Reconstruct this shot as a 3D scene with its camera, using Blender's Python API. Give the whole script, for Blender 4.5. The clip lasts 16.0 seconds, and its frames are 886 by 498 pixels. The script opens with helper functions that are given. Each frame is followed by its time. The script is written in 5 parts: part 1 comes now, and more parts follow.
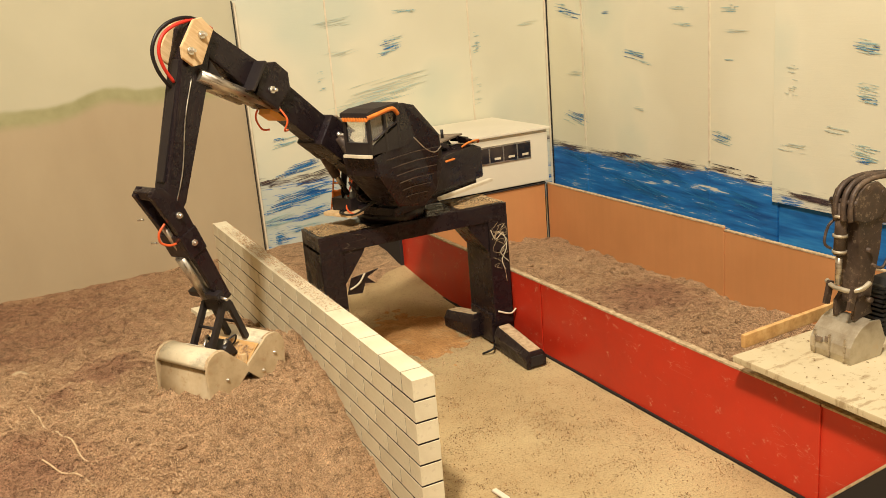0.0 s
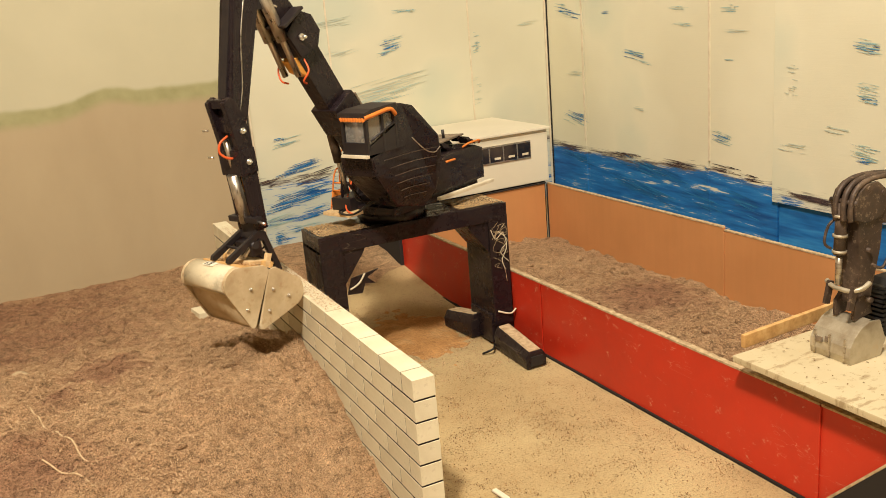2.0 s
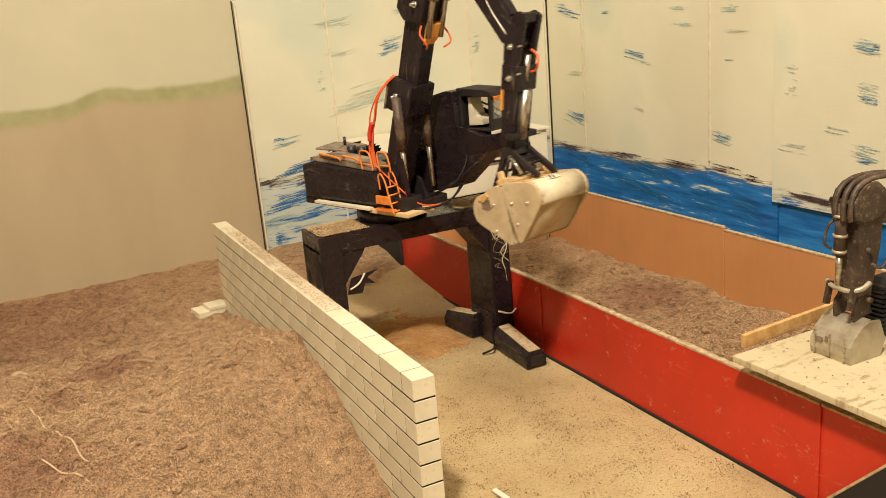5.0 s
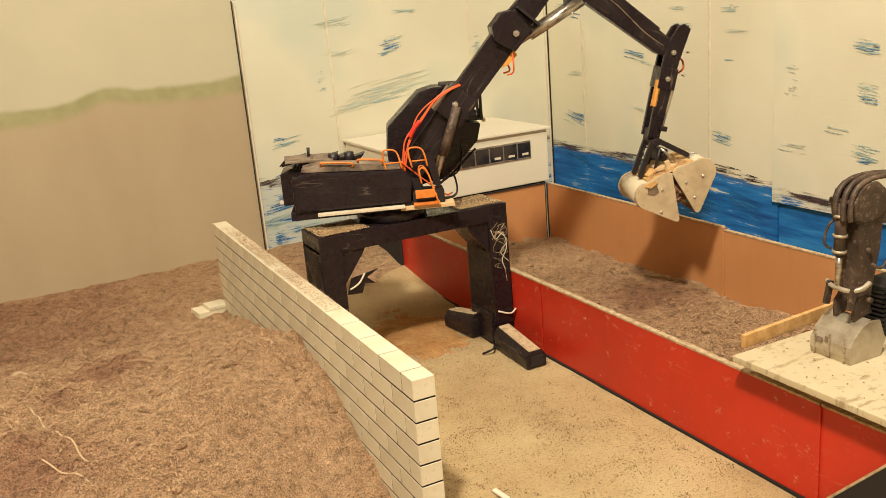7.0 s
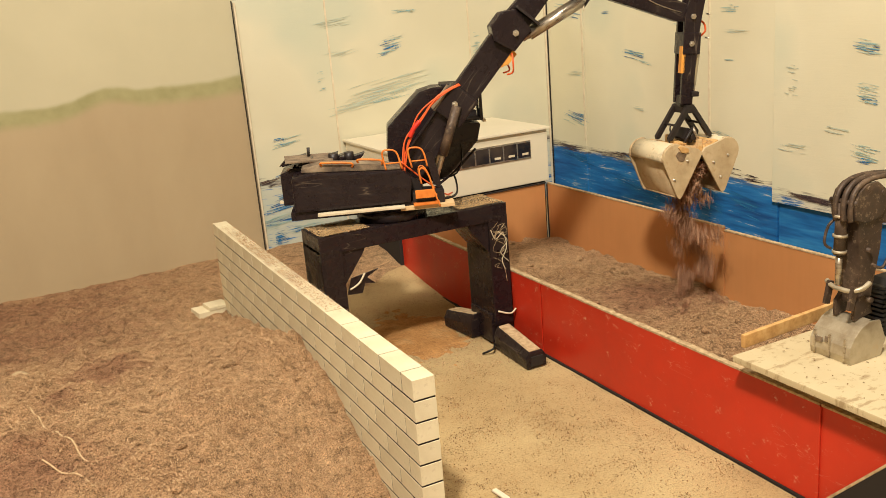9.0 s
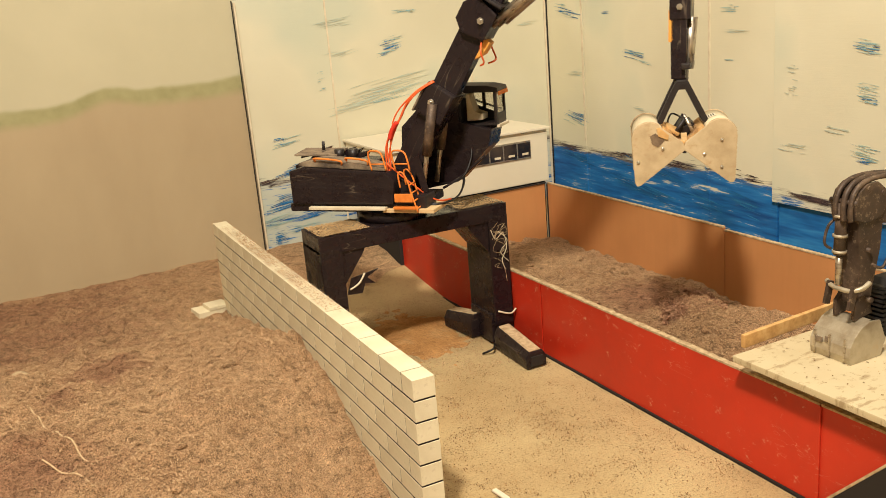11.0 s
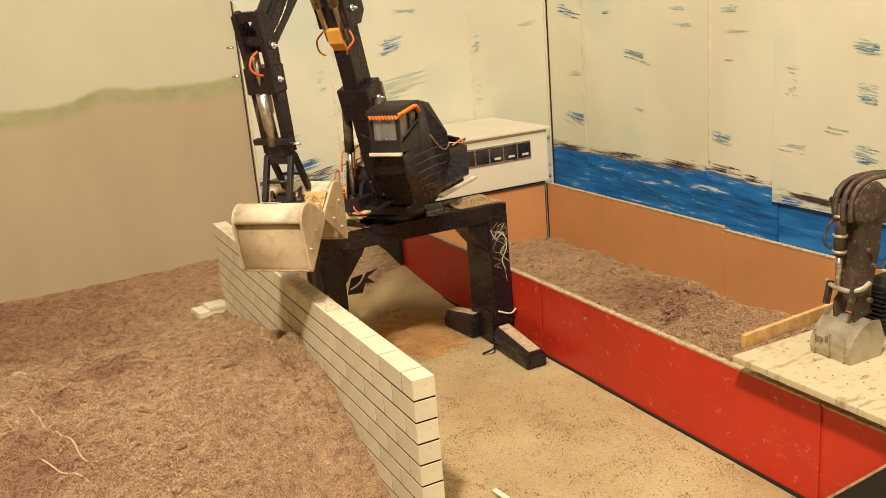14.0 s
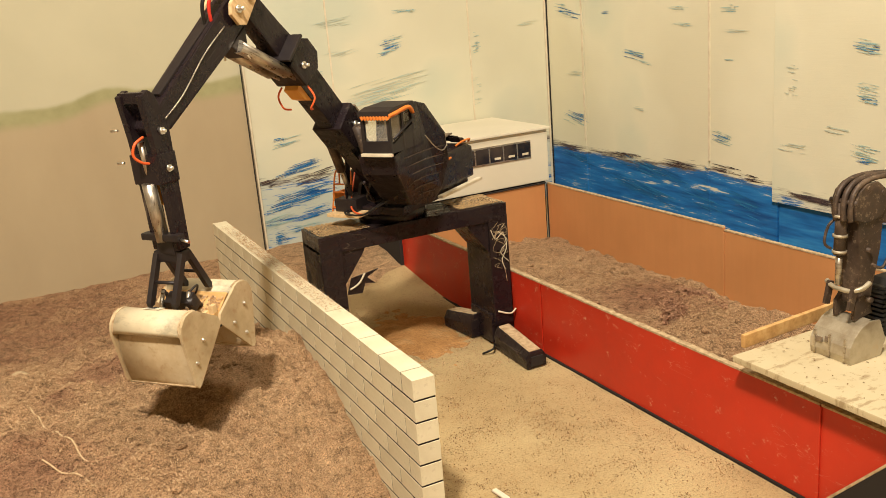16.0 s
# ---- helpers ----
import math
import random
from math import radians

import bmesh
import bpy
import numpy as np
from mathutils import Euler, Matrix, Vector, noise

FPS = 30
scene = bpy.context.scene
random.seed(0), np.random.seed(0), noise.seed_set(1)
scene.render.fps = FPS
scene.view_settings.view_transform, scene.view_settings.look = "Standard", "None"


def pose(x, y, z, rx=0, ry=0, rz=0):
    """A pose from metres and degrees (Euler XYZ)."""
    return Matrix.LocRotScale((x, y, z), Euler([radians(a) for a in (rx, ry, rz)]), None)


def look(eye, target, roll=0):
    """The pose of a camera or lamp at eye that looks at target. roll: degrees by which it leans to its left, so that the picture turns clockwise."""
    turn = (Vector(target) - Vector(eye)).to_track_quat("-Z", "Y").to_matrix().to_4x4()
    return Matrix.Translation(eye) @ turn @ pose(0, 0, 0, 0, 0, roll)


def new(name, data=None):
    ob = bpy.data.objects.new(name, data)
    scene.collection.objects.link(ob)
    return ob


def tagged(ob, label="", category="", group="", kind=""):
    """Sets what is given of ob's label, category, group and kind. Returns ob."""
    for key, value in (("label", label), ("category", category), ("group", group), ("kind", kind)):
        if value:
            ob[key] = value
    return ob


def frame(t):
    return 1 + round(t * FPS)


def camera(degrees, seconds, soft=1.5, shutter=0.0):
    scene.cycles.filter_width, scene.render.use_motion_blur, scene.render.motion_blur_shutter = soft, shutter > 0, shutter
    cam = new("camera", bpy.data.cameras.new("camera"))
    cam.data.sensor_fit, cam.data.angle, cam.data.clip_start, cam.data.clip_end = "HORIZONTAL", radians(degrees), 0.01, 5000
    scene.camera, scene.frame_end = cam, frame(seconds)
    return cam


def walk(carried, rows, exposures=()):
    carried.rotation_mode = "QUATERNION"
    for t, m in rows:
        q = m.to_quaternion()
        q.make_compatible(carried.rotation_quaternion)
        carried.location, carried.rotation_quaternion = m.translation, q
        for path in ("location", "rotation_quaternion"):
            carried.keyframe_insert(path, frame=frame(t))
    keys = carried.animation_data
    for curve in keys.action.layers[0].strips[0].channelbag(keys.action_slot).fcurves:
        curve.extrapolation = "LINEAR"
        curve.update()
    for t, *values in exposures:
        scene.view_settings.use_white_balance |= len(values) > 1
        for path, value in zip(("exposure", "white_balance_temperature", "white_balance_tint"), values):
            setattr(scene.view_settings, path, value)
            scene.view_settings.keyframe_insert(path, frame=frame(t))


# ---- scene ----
cam = camera(52.913, 16.0, soft=0.6, shutter=0.5)
stand = look((-0.3294, -0.7857, 0.5747), (0.2547, 0.4300, 0.1992), -4.818)
walk(cam, [(0.0, stand), (16.0, stand)])

# ---- light ----
world = bpy.data.worlds.new("room")
scene.world = world
world.use_nodes = True
world.node_tree.nodes["Background"].inputs[0].default_value = (1.0, 0.86, 0.62, 1)
world.node_tree.nodes["Background"].inputs[1].default_value = 0.36


def lamp(name, place, target, power, size, colour):
    data = bpy.data.lights.new(name, "AREA")
    data.energy, data.color, data.shape, data.size = power, colour, "DISK", size
    ob = new(name, data)
    ob.matrix_world = look(place, target)
    return ob


lamp("work_light", (-0.68, -0.94, 2.08), (0.22, 0.5, 0.0), 75.5, 0.20, (1.0, 0.893, 0.735))
# Unseen fill lamp under the ceiling, added to lift the dark areas.
lamp("room_light", (0.3, -0.2, 2.35), (0.3, 0.5, 0.0), 20.0, 0.5, (1.0, 0.893, 0.735))
scene.view_settings.exposure = 0.0


# ---- materials ----
def rgb(r, g, b):
    return (r, g, b, 1)


class Mat:
    """A node material with short helpers."""

    def __init__(self, name, rough=0.6, metal=0.0, spec=0.4):
        self.m = bpy.data.materials.new(name)
        self.m.use_nodes = True
        self.t = self.m.node_tree
        self.b = self.t.nodes["Principled BSDF"]
        self.b.inputs["Roughness"].default_value = rough
        self.b.inputs["Metallic"].default_value = metal
        self.b.inputs["Specular IOR Level"].default_value = spec
        self.co = self.node("ShaderNodeTexCoord").outputs["Object"]

    def node(self, kind, **inputs):
        n = self.t.nodes.new(kind)
        for k, v in inputs.items():
            self.put(n, k, v)
        return n

    def put(self, n, k, v):
        s = n.inputs[int(k[1:])] if k[0] == "i" and k[1:].isdigit() else n.inputs[k]
        if hasattr(v, "is_output"):
            self.t.links.new(v, s)
        else:
            s.default_value = v

    def noise(self, scale, detail=4, rough=0.55, stretch=None, co=None, shift=(0, 0, 0)):
        co = co or self.co
        if stretch or shift != (0, 0, 0):
            mp = self.node("ShaderNodeMapping")
            self.put(mp, "Vector", co)
            mp.inputs["Scale"].default_value = stretch or (1, 1, 1)
            mp.inputs["Location"].default_value = shift
            co = mp.outputs[0]
        n = self.node("ShaderNodeTexNoise", Scale=scale, Detail=detail, Roughness=rough)
        self.put(n, "Vector", co)
        return n.outputs["Fac"]

    def voronoi(self, scale, out="Distance", stretch=None):
        co = self.co
        if stretch:
            mp = self.node("ShaderNodeMapping")
            self.put(mp, "Vector", co)
            mp.inputs["Scale"].default_value = stretch
            co = mp.outputs[0]
        n = self.node("ShaderNodeTexVoronoi", Scale=scale)
        self.put(n, "Vector", co)
        return n.outputs[out]

    def ramp(self, fac, *stops):
        n = self.node("ShaderNodeValToRGB")
        self.put(n, "Fac", fac)
        e = n.color_ramp.elements
        while len(e) < len(stops):
            e.new(0.5)
        for el, (p, c) in zip(e, stops):
            el.position = p
            el.color = c if isinstance(c, tuple) else (c, c, c, 1)
        return n.outputs["Color"]

    def mix(self, fac, a, b, mode="MIX"):
        n = self.t.nodes.new("ShaderNodeMix")
        n.data_type, n.blend_type = "RGBA", mode
        self.put(n, "i0", fac)
        self.put(n, "i6", a)
        self.put(n, "i7", b)
        return n.outputs[2]

    def math(self, op, a, b=0.0, clamp=False):
        n = self.t.nodes.new("ShaderNodeMath")
        n.operation, n.use_clamp = op, clamp
        self.put(n, "i0", a)
        self.put(n, "i1", b)
        return n.outputs[0]

    def axis(self, k):
        n = self.node("ShaderNodeSeparateXYZ")
        self.put(n, "i0", self.co)
        return n.outputs[k]

    def rand(self):
        return self.node("ShaderNodeObjectInfo").outputs["Random"]

    def island(self):
        return self.node("ShaderNodeNewGeometry").outputs["Random Per Island"]

    def colour(self, c):
        self.put(self.b, "Base Color", c)
        return self

    def rough(self, r):
        self.put(self.b, "Roughness", r)
        return self

    def bump(self, h, dist=0.001, strength=0.6):
        n = self.node("ShaderNodeBump", Strength=strength, Distance=dist)
        self.put(n, "Height", h)
        self.put(self.b, "Normal", n.outputs[0])
        return self


RUDDY_SPOTS = ((-0.258, 0.491, 0.050), (0.039, 0.450, 0.028), (-0.383, 0.240, 0.070), (-0.332, 0.413, 0.030), (0.632, 0.393, 0.070))


def ruddy_mask(m):
    """A large irregular patch of darker, redder sand far back, and small ones about."""
    x, y = m.axis(0), m.axis(1)
    away = lambda cx, cy: m.math("SQRT", m.math("ADD", m.math("POWER", m.math("ABSOLUTE", m.math("SUBTRACT", x, cx)), 2.0), m.math("POWER", m.math("ABSOLUTE", m.math("SUBTRACT", y, cy)), 2.0)))
    far = m.math("SUBTRACT", 0.72, m.math("MULTIPLY", away(-0.42, 0.98), 0.62))
    for cx, cy, size in RUDDY_SPOTS:
        far = m.math("MAXIMUM", far, m.math("SUBTRACT", 0.82, m.math("MULTIPLY", away(cx, cy), 0.22 / size)))
    blotch = m.math("ADD", m.math("MULTIPLY", m.noise(5.1, 5, 0.65, shift=(1.7, 0.4, 0)), 0.30), m.math("MULTIPLY", m.noise(28, 5, 0.7), 0.25))
    return m.math("ADD", blotch, m.math("MULTIPLY", m.math("MAXIMUM", far, 0.36), 0.55))


def make_materials():
    M = {}
    # loose brown chips over the heap and the bin
    m = Mat("sand", 0.95, 0, 0.1)
    grain = m.noise(520, 3, 0.75)
    lump = m.noise(70, 4, 0.65)
    big = m.noise(8, 5, 0.6)
    ruddy = ruddy_mask(m)
    base = m.ramp(big, (0.3, rgb(0.40, 0.240, 0.130)), (0.55, rgb(0.50, 0.320, 0.178)), (0.75, rgb(0.57, 0.385, 0.22)))
    base = m.mix(m.ramp(ruddy, (0.53, 0.0), (0.66, 0.8)), base, rgb(0.31, 0.160, 0.095))
    speck = m.mix(1.0, m.ramp(grain, (0.33, 0.26), (0.5, 0.96), (0.66, 1.5)), m.ramp(lump, (0.32, 0.55), (0.5, 1.0), (0.7, 1.2)), "MULTIPLY")
    m.colour(m.mix(1.0, base, speck, "MULTIPLY")).bump(m.math("ADD", grain, m.math("MULTIPLY", lump, 1.5)), 0.004, 1.0)
    M["sand"] = m.m
    m = Mat("chip", 0.9, 0, 0.15)
    r = m.island()
    ruddy = ruddy_mask(m)
    dry = m.ramp(r, (0.0, rgb(0.29, 0.165, 0.088)), (0.2, rgb(0.40, 0.246, 0.134)), (0.65, rgb(0.51, 0.336, 0.188)), (1.0, rgb(0.61, 0.430, 0.252)))
    m.colour(m.mix(m.ramp(ruddy, (0.53, 0.0), (0.66, 0.75)), dry, rgb(0.30, 0.155, 0.09)))
    M["chip"] = m.m
    # orange-brown dust spilled under the crane
    m = Mat("spill", 0.95, 0, 0.1)
    g, d = m.noise(420, 3, 0.75), m.noise(22, 5, 0.65)
    m.colour(m.mix(1.0, m.ramp(d, (0.3, rgb(0.40, 0.20, 0.075)), (0.55, rgb(0.52, 0.275, 0.105)), (0.75, rgb(0.55, 0.34, 0.16))), m.ramp(g, (0.35, 0.5), (0.5, 1.0), (0.66, 1.25)), "MULTIPLY")).bump(g, 0.002, 0.8)
    M["spill"] = m.m
    m = Mat("sawdust", 0.95, 0, 0.1)
    r = m.island()
    m.colour(m.ramp(r, (0.0, rgb(0.43, 0.27, 0.13)), (0.5, rgb(0.55, 0.37, 0.185)), (1.0, rgb(0.66, 0.48, 0.26))))
    M["sawdust"] = m.m
    m = Mat("dry_straw", 0.9, 0, 0.1)
    m.colour(m.ramp(m.noise(160, 4, 0.7), (0.35, rgb(0.46, 0.31, 0.17)), (0.65, rgb(0.62, 0.47, 0.29))))
    M["sawdust_pale"] = m.m
    m = Mat("damp_sand", 0.9, 0, 0.1)
    r = m.island()
    m.colour(m.ramp(r, (0.0, rgb(0.24, 0.125, 0.075)), (0.6, rgb(0.36, 0.20, 0.125)), (1.0, rgb(0.48, 0.29, 0.18))))
    M["damp_sand"] = m.m
    m = Mat("grit", 0.9, 0, 0.1)
    r = m.island()
    m.colour(m.ramp(r, (0.0, rgb(0.085, 0.042, 0.020)), (0.5, rgb(0.22, 0.115, 0.050)), (0.8, rgb(0.42, 0.25, 0.11)), (1.0, rgb(0.60, 0.43, 0.24))))
    M["grit"] = m.m
    m = Mat("amber", 0.5, 0, 0.3)
    d = m.noise(40, 4, 0.6)
    m.colour(m.ramp(d, (0.3, rgb(0.66, 0.28, 0.05)), (0.7, rgb(0.78, 0.38, 0.08))))
    M["amber"] = m.m
    # swept pale yard floor with dark grit
    m = Mat("yard", 0.9, 0, 0.15)
    big = m.noise(5, 5, 0.6)
    grit = m.math("ADD", m.noise(330, 3, 0.75), m.math("MULTIPLY", m.math("SUBTRACT", m.noise(26, 4, 0.7), 0.5), -0.22))
    fine = m.noise(600, 2, 0.6)
    base = m.ramp(big, (0.3, rgb(0.42, 0.295, 0.145)), (0.5, rgb(0.49, 0.362, 0.185)), (0.72, rgb(0.55, 0.425, 0.225)))
    spots = m.ramp(grit, (0.32, 0.35), (0.40, 0.93), (0.7, 1.10))
    m.colour(m.mix(1.0, m.mix(1.0, base, spots, "MULTIPLY"), m.ramp(fine, (0.3, 0.85), (0.7, 1.1)), "MULTIPLY"))
    m.bump(m.math("ADD", fine, grit), 0.0015, 0.7)
    M["yard"] = m.m
    m = Mat("tape", 0.3, 0, 0.32)
    wr = m.noise(26, 4, 0.6, (1, 1, 1.8))
    fold = m.noise(5, 2, 0.5, (0.9, 0.9, 9.0))
    dust = m.noise(18, 6, 0.72)
    # Thin pale lines painted into the black stand in for glints along the folds.
    crease = m.ramp(m.math("ABSOLUTE", m.math("SUBTRACT", fold, 0.5)), (0.0, 1.0), (0.0045, 0.0))
    crease = m.math("MULTIPLY", crease, m.ramp(m.noise(17, 3), (0.53, 0.0), (0.60, 0.4)))
    black = m.ramp(dust, (0.5, rgb(0.0150, 0.0095, 0.0112)), (0.70, rgb(0.021, 0.014, 0.014)), (0.86, rgb(0.075, 0.05, 0.034)))
    m.colour(m.mix(crease, black, rgb(0.22, 0.17, 0.12)))
    m.rough(m.ramp(dust, (0.4, 0.20), (0.78, 0.55))).bump(wr, 0.006, 0.5)
    M["tape"] = m.m
    m = Mat("dusty", 0.8)
    d = m.noise(34, 6, 0.7)
    m.colour(m.ramp(d, (0.35, rgb(0.07, 0.05, 0.038)), (0.52, rgb(0.22, 0.165, 0.11)), (0.7, rgb(0.36, 0.28, 0.19)))).bump(d, 0.001, 0.5)
    M["dusty"] = m.m
    m = Mat("plate_black", 0.45, 0, 0.45)
    d = m.noise(40, 5, 0.7)
    m.colour(m.ramp(d, (0.4, rgb(0.014, 0.010, 0.011)), (0.72, rgb(0.024, 0.018, 0.016)), (0.87, rgb(0.09, 0.06, 0.04)))).bump(d, 0.001, 0.4)
    M["black"] = m.m
    m = Mat("steel", 0.28, 0.9)
    d = m.noise(60, 4, 0.6, (1, 1, 6))
    m.colour(m.ramp(d, (0.35, rgb(0.36, 0.31, 0.25)), (0.65, rgb(0.62, 0.56, 0.46)))).rough(m.ramp(d, (0.3, 0.22), (0.7, 0.45)))
    M["steel"] = m.m
    m = Mat("bolt", 0.3, 1.0)
    m.colour(rgb(0.75, 0.72, 0.66))
    M["bolt"] = m.m
    m = Mat("bare_wood", 0.7)
    d = m.noise(30, 5, 0.6, (1, 8, 8))
    m.colour(m.ramp(d, (0.3, rgb(0.55, 0.36, 0.17)), (0.7, rgb(0.76, 0.56, 0.31)))).bump(d, 0.0006, 0.4)
    M["wood"] = m.m
    m = Mat("grab_cream", 0.66, 0, 0.3)
    d = m.noise(16, 6, 0.65)
    e = m.noise(90, 4, 0.7)
    m.colour(m.mix(m.ramp(e, (0.56, 0.0), (0.72, 0.8)), m.ramp(d, (0.3, rgb(0.40, 0.295, 0.165)), (0.5, rgb(0.53, 0.41, 0.245)), (0.7, rgb(0.64, 0.53, 0.35))), rgb(0.42, 0.27, 0.14)))
    m.bump(e, 0.0008, 0.4)
    M["grab"] = m.m
    m = Mat("grab_barrel", 0.55, 0, 0.35)
    d = m.noise(20, 6, 0.65)
    e = m.noise(34, 5, 0.7, (1, 0.5, 1))
    c = m.ramp(d, (0.3, rgb(0.54, 0.45, 0.29)), (0.6, rgb(0.66, 0.57, 0.39)), (0.8, rgb(0.74, 0.66, 0.48)))
    c = m.mix(m.ramp(e, (0.52, 0.0), (0.66, 0.75)), c, rgb(0.30, 0.27, 0.19))
    m.colour(m.mix(m.ramp(m.noise(120, 4, 0.7), (0.62, 0.0), (0.72, 0.6)), c, rgb(0.36, 0.22, 0.11))).bump(d, 0.0008, 0.4)
    M["barrel"] = m.m
    m = Mat("raw_plywood", 0.75)
    d = m.noise(26, 5, 0.6, (3, 1, 3))
    m.colour(m.ramp(d, (0.3, rgb(0.46, 0.25, 0.085)), (0.55, rgb(0.62, 0.37, 0.14)), (0.75, rgb(0.72, 0.49, 0.23)))).bump(d, 0.0008, 0.5)
    M["ply"] = m.m
    m = Mat("rusty_scuff", 0.85)
    d = m.noise(90, 4, 0.7)
    m.colour(m.ramp(d, (0.35, rgb(0.10, 0.065, 0.04)), (0.65, rgb(0.22, 0.15, 0.09))))
    M["rust"] = m.m
    m = Mat("orange", 0.5)
    d = m.noise(70, 4)
    m.colour(m.ramp(d, (0.3, rgb(0.60, 0.15, 0.02)), (0.7, rgb(0.80, 0.26, 0.045))))
    M["orange"] = m.m
    m = Mat("red_wire", 0.4)
    m.colour(rgb(0.62, 0.035, 0.02))
    M["red_wire"] = m.m
    m = Mat("orange_wire", 0.4)
    m.colour(rgb(0.75, 0.12, 0.03))
    M["orange_wire"] = m.m
    m = Mat("black_wire", 0.4)
    m.colour(rgb(0.012, 0.01, 0.01))
    M["black_wire"] = m.m
    m = Mat("white_trim", 0.5)
    d = m.noise(50, 4)
    m.colour(m.ramp(d, (0.3, rgb(0.58, 0.49, 0.34)), (0.7, rgb(0.74, 0.66, 0.50))))
    M["trim"] = m.m
    m = Mat("cab_glass", 0.08, 0, 0.6)
    m.b.inputs["Transmission Weight"].default_value = 0.85
    m.b.inputs["IOR"].default_value = 1.2
    m.colour(rgb(0.82, 0.8, 0.74))
    M["glass"] = m.m
    m = Mat("dark_window", 0.18, 0, 0.5)
    d = m.noise(22, 3)
    m.colour(m.ramp(d, (0.4, rgb(0.018, 0.014, 0.012)), (0.7, rgb(0.07, 0.05, 0.035))))
    M["dark_window"] = m.m
    # cream blocks with a soft mottling
    m = Mat("block", 0.65)
    d = m.noise(18, 5)
    e = m.noise(240, 3, 0.6)
    c = m.ramp(d, (0.3, rgb(0.64, 0.555, 0.375)), (0.6, rgb(0.755, 0.685, 0.49)), (0.8, rgb(0.81, 0.75, 0.56)))
    soil = m.math("MULTIPLY", m.ramp(m.noise(55, 6, 0.75), (0.55, 0.0), (0.68, 0.55)), m.ramp(m.noise(9, 3), (0.42, 0.0), (0.62, 1.0)))
    c = m.mix(soil, c, rgb(0.40, 0.30, 0.17))
    tone = m.ramp(m.rand(), (0.0, 0.93), (1.0, 1.04))
    m.colour(m.mix(1.0, c, tone, "MULTIPLY")).bump(e, 0.0005, 0.35)
    M["block"] = m.m
    m = Mat("joint", 0.9)
    m.colour(rgb(0.022, 0.015, 0.011))
    M["joint"] = m.m
    m = Mat("red_board", 0.42, 0, 0.45)
    d = m.noise(7, 6, 0.65)
    sc = m.noise(34, 5, 0.75, (1, 1, 1.6))
    worn = m.noise(150, 4, 0.7)
    hair = m.noise(10, 3, 0.6, (1, 1.4, 4.5))
    line = m.math("MULTIPLY", m.ramp(m.math("ABSOLUTE", m.math("SUBTRACT", hair, 0.47)), (0.0, 0.55), (0.004, 0.0)), m.ramp(m.noise(13, 3), (0.52, 0.0), (0.6, 1.0)))
    low = m.math("MULTIPLY", m.ramp(sc, (0.60, 0.0), (0.70, 0.85)), m.ramp(worn, (0.46, 0.0), (0.58, 1.0)))
    m.colour(m.mix(m.math("MAXIMUM", low, line), m.ramp(d, (0.3, rgb(0.44, 0.023, 0.008)), (0.6, rgb(0.57, 0.034, 0.012)), (0.8, rgb(0.62, 0.052, 0.02))), rgb(0.66, 0.36, 0.22)))
    m.rough(m.ramp(d, (0.3, 0.32), (0.7, 0.55))).bump(d, 0.002, 0.3)
    M["red"] = m.m
    m = Mat("paper_edge", 0.85)
    d = m.noise(120, 4, 0.7)
    m.colour(m.ramp(d, (0.35, rgb(0.33, 0.225, 0.12)), (0.65, rgb(0.60, 0.46, 0.28)))).bump(d, 0.002, 0.8)
    M["edge"] = m.m
    m = Mat("cardboard", 0.8)
    d = m.noise(6, 5)
    ln = m.noise(110, 2, 0.5, (1, 1, 0.06))
    c = m.ramp(d, (0.3, rgb(0.50, 0.226, 0.080)), (0.7, rgb(0.57, 0.264, 0.098)))
    m.colour(m.mix(1.0, c, m.ramp(ln, (0.3, 0.98), (0.7, 1.015)), "MULTIPLY")).bump(ln, 0.0006, 0.3)
    M["cardboard"] = m.m
    m = Mat("white_board", 0.7)
    d = m.noise(30, 5, 0.65, (1, 2.5, 1))
    e = m.noise(8, 4)
    c = m.ramp(e, (0.3, rgb(0.52, 0.43, 0.262)), (0.7, rgb(0.63, 0.54, 0.35)))
    m.colour(m.mix(m.math("MAXIMUM", m.ramp(d, (0.55, 0.0), (0.64, 0.8)), m.ramp(m.noise(120, 4, 0.7), (0.60, 0.0), (0.68, 0.6))), c, rgb(0.33, 0.24, 0.13))).bump(d, 0.0008, 0.3)
    M["board"] = m.m
    m = Mat("white_card", 0.55)
    d = m.noise(6, 4)
    m.colour(m.ramp(d, (0.3, rgb(0.70, 0.64, 0.49)), (0.7, rgb(0.76, 0.70, 0.55))))
    M["white"] = m.m
    m = Mat("model_steel", 0.5, 0.2)
    d = m.noise(28, 6, 0.7)
    e = m.noise(160, 4, 0.7)
    c = m.ramp(d, (0.32, rgb(0.034, 0.023, 0.018)), (0.54, rgb(0.078, 0.052, 0.037)), (0.76, rgb(0.21, 0.145, 0.095)))
    m.colour(m.mix(m.ramp(e, (0.56, 0.0), (0.70, 0.6)), c, rgb(0.34, 0.25, 0.16))).rough(m.ramp(d, (0.3, 0.35), (0.7, 0.7))).bump(e, 0.0005, 0.4)
    M["toy"] = m.m
    m = Mat("bucket_steel", 0.4, 0.45)
    d = m.noise(35, 5, 0.65)
    m.colour(m.ramp(d, (0.3, rgb(0.33, 0.26, 0.175)), (0.6, rgb(0.52, 0.46, 0.34)), (0.8, rgb(0.58, 0.45, 0.29)))).rough(m.ramp(d, (0.3, 0.25), (0.7, 0.6)))
    M["bucket"] = m.m
    m = Mat("rubber", 0.6)
    m.colour(rgb(0.015, 0.014, 0.014))
    M["rubber"] = m.m
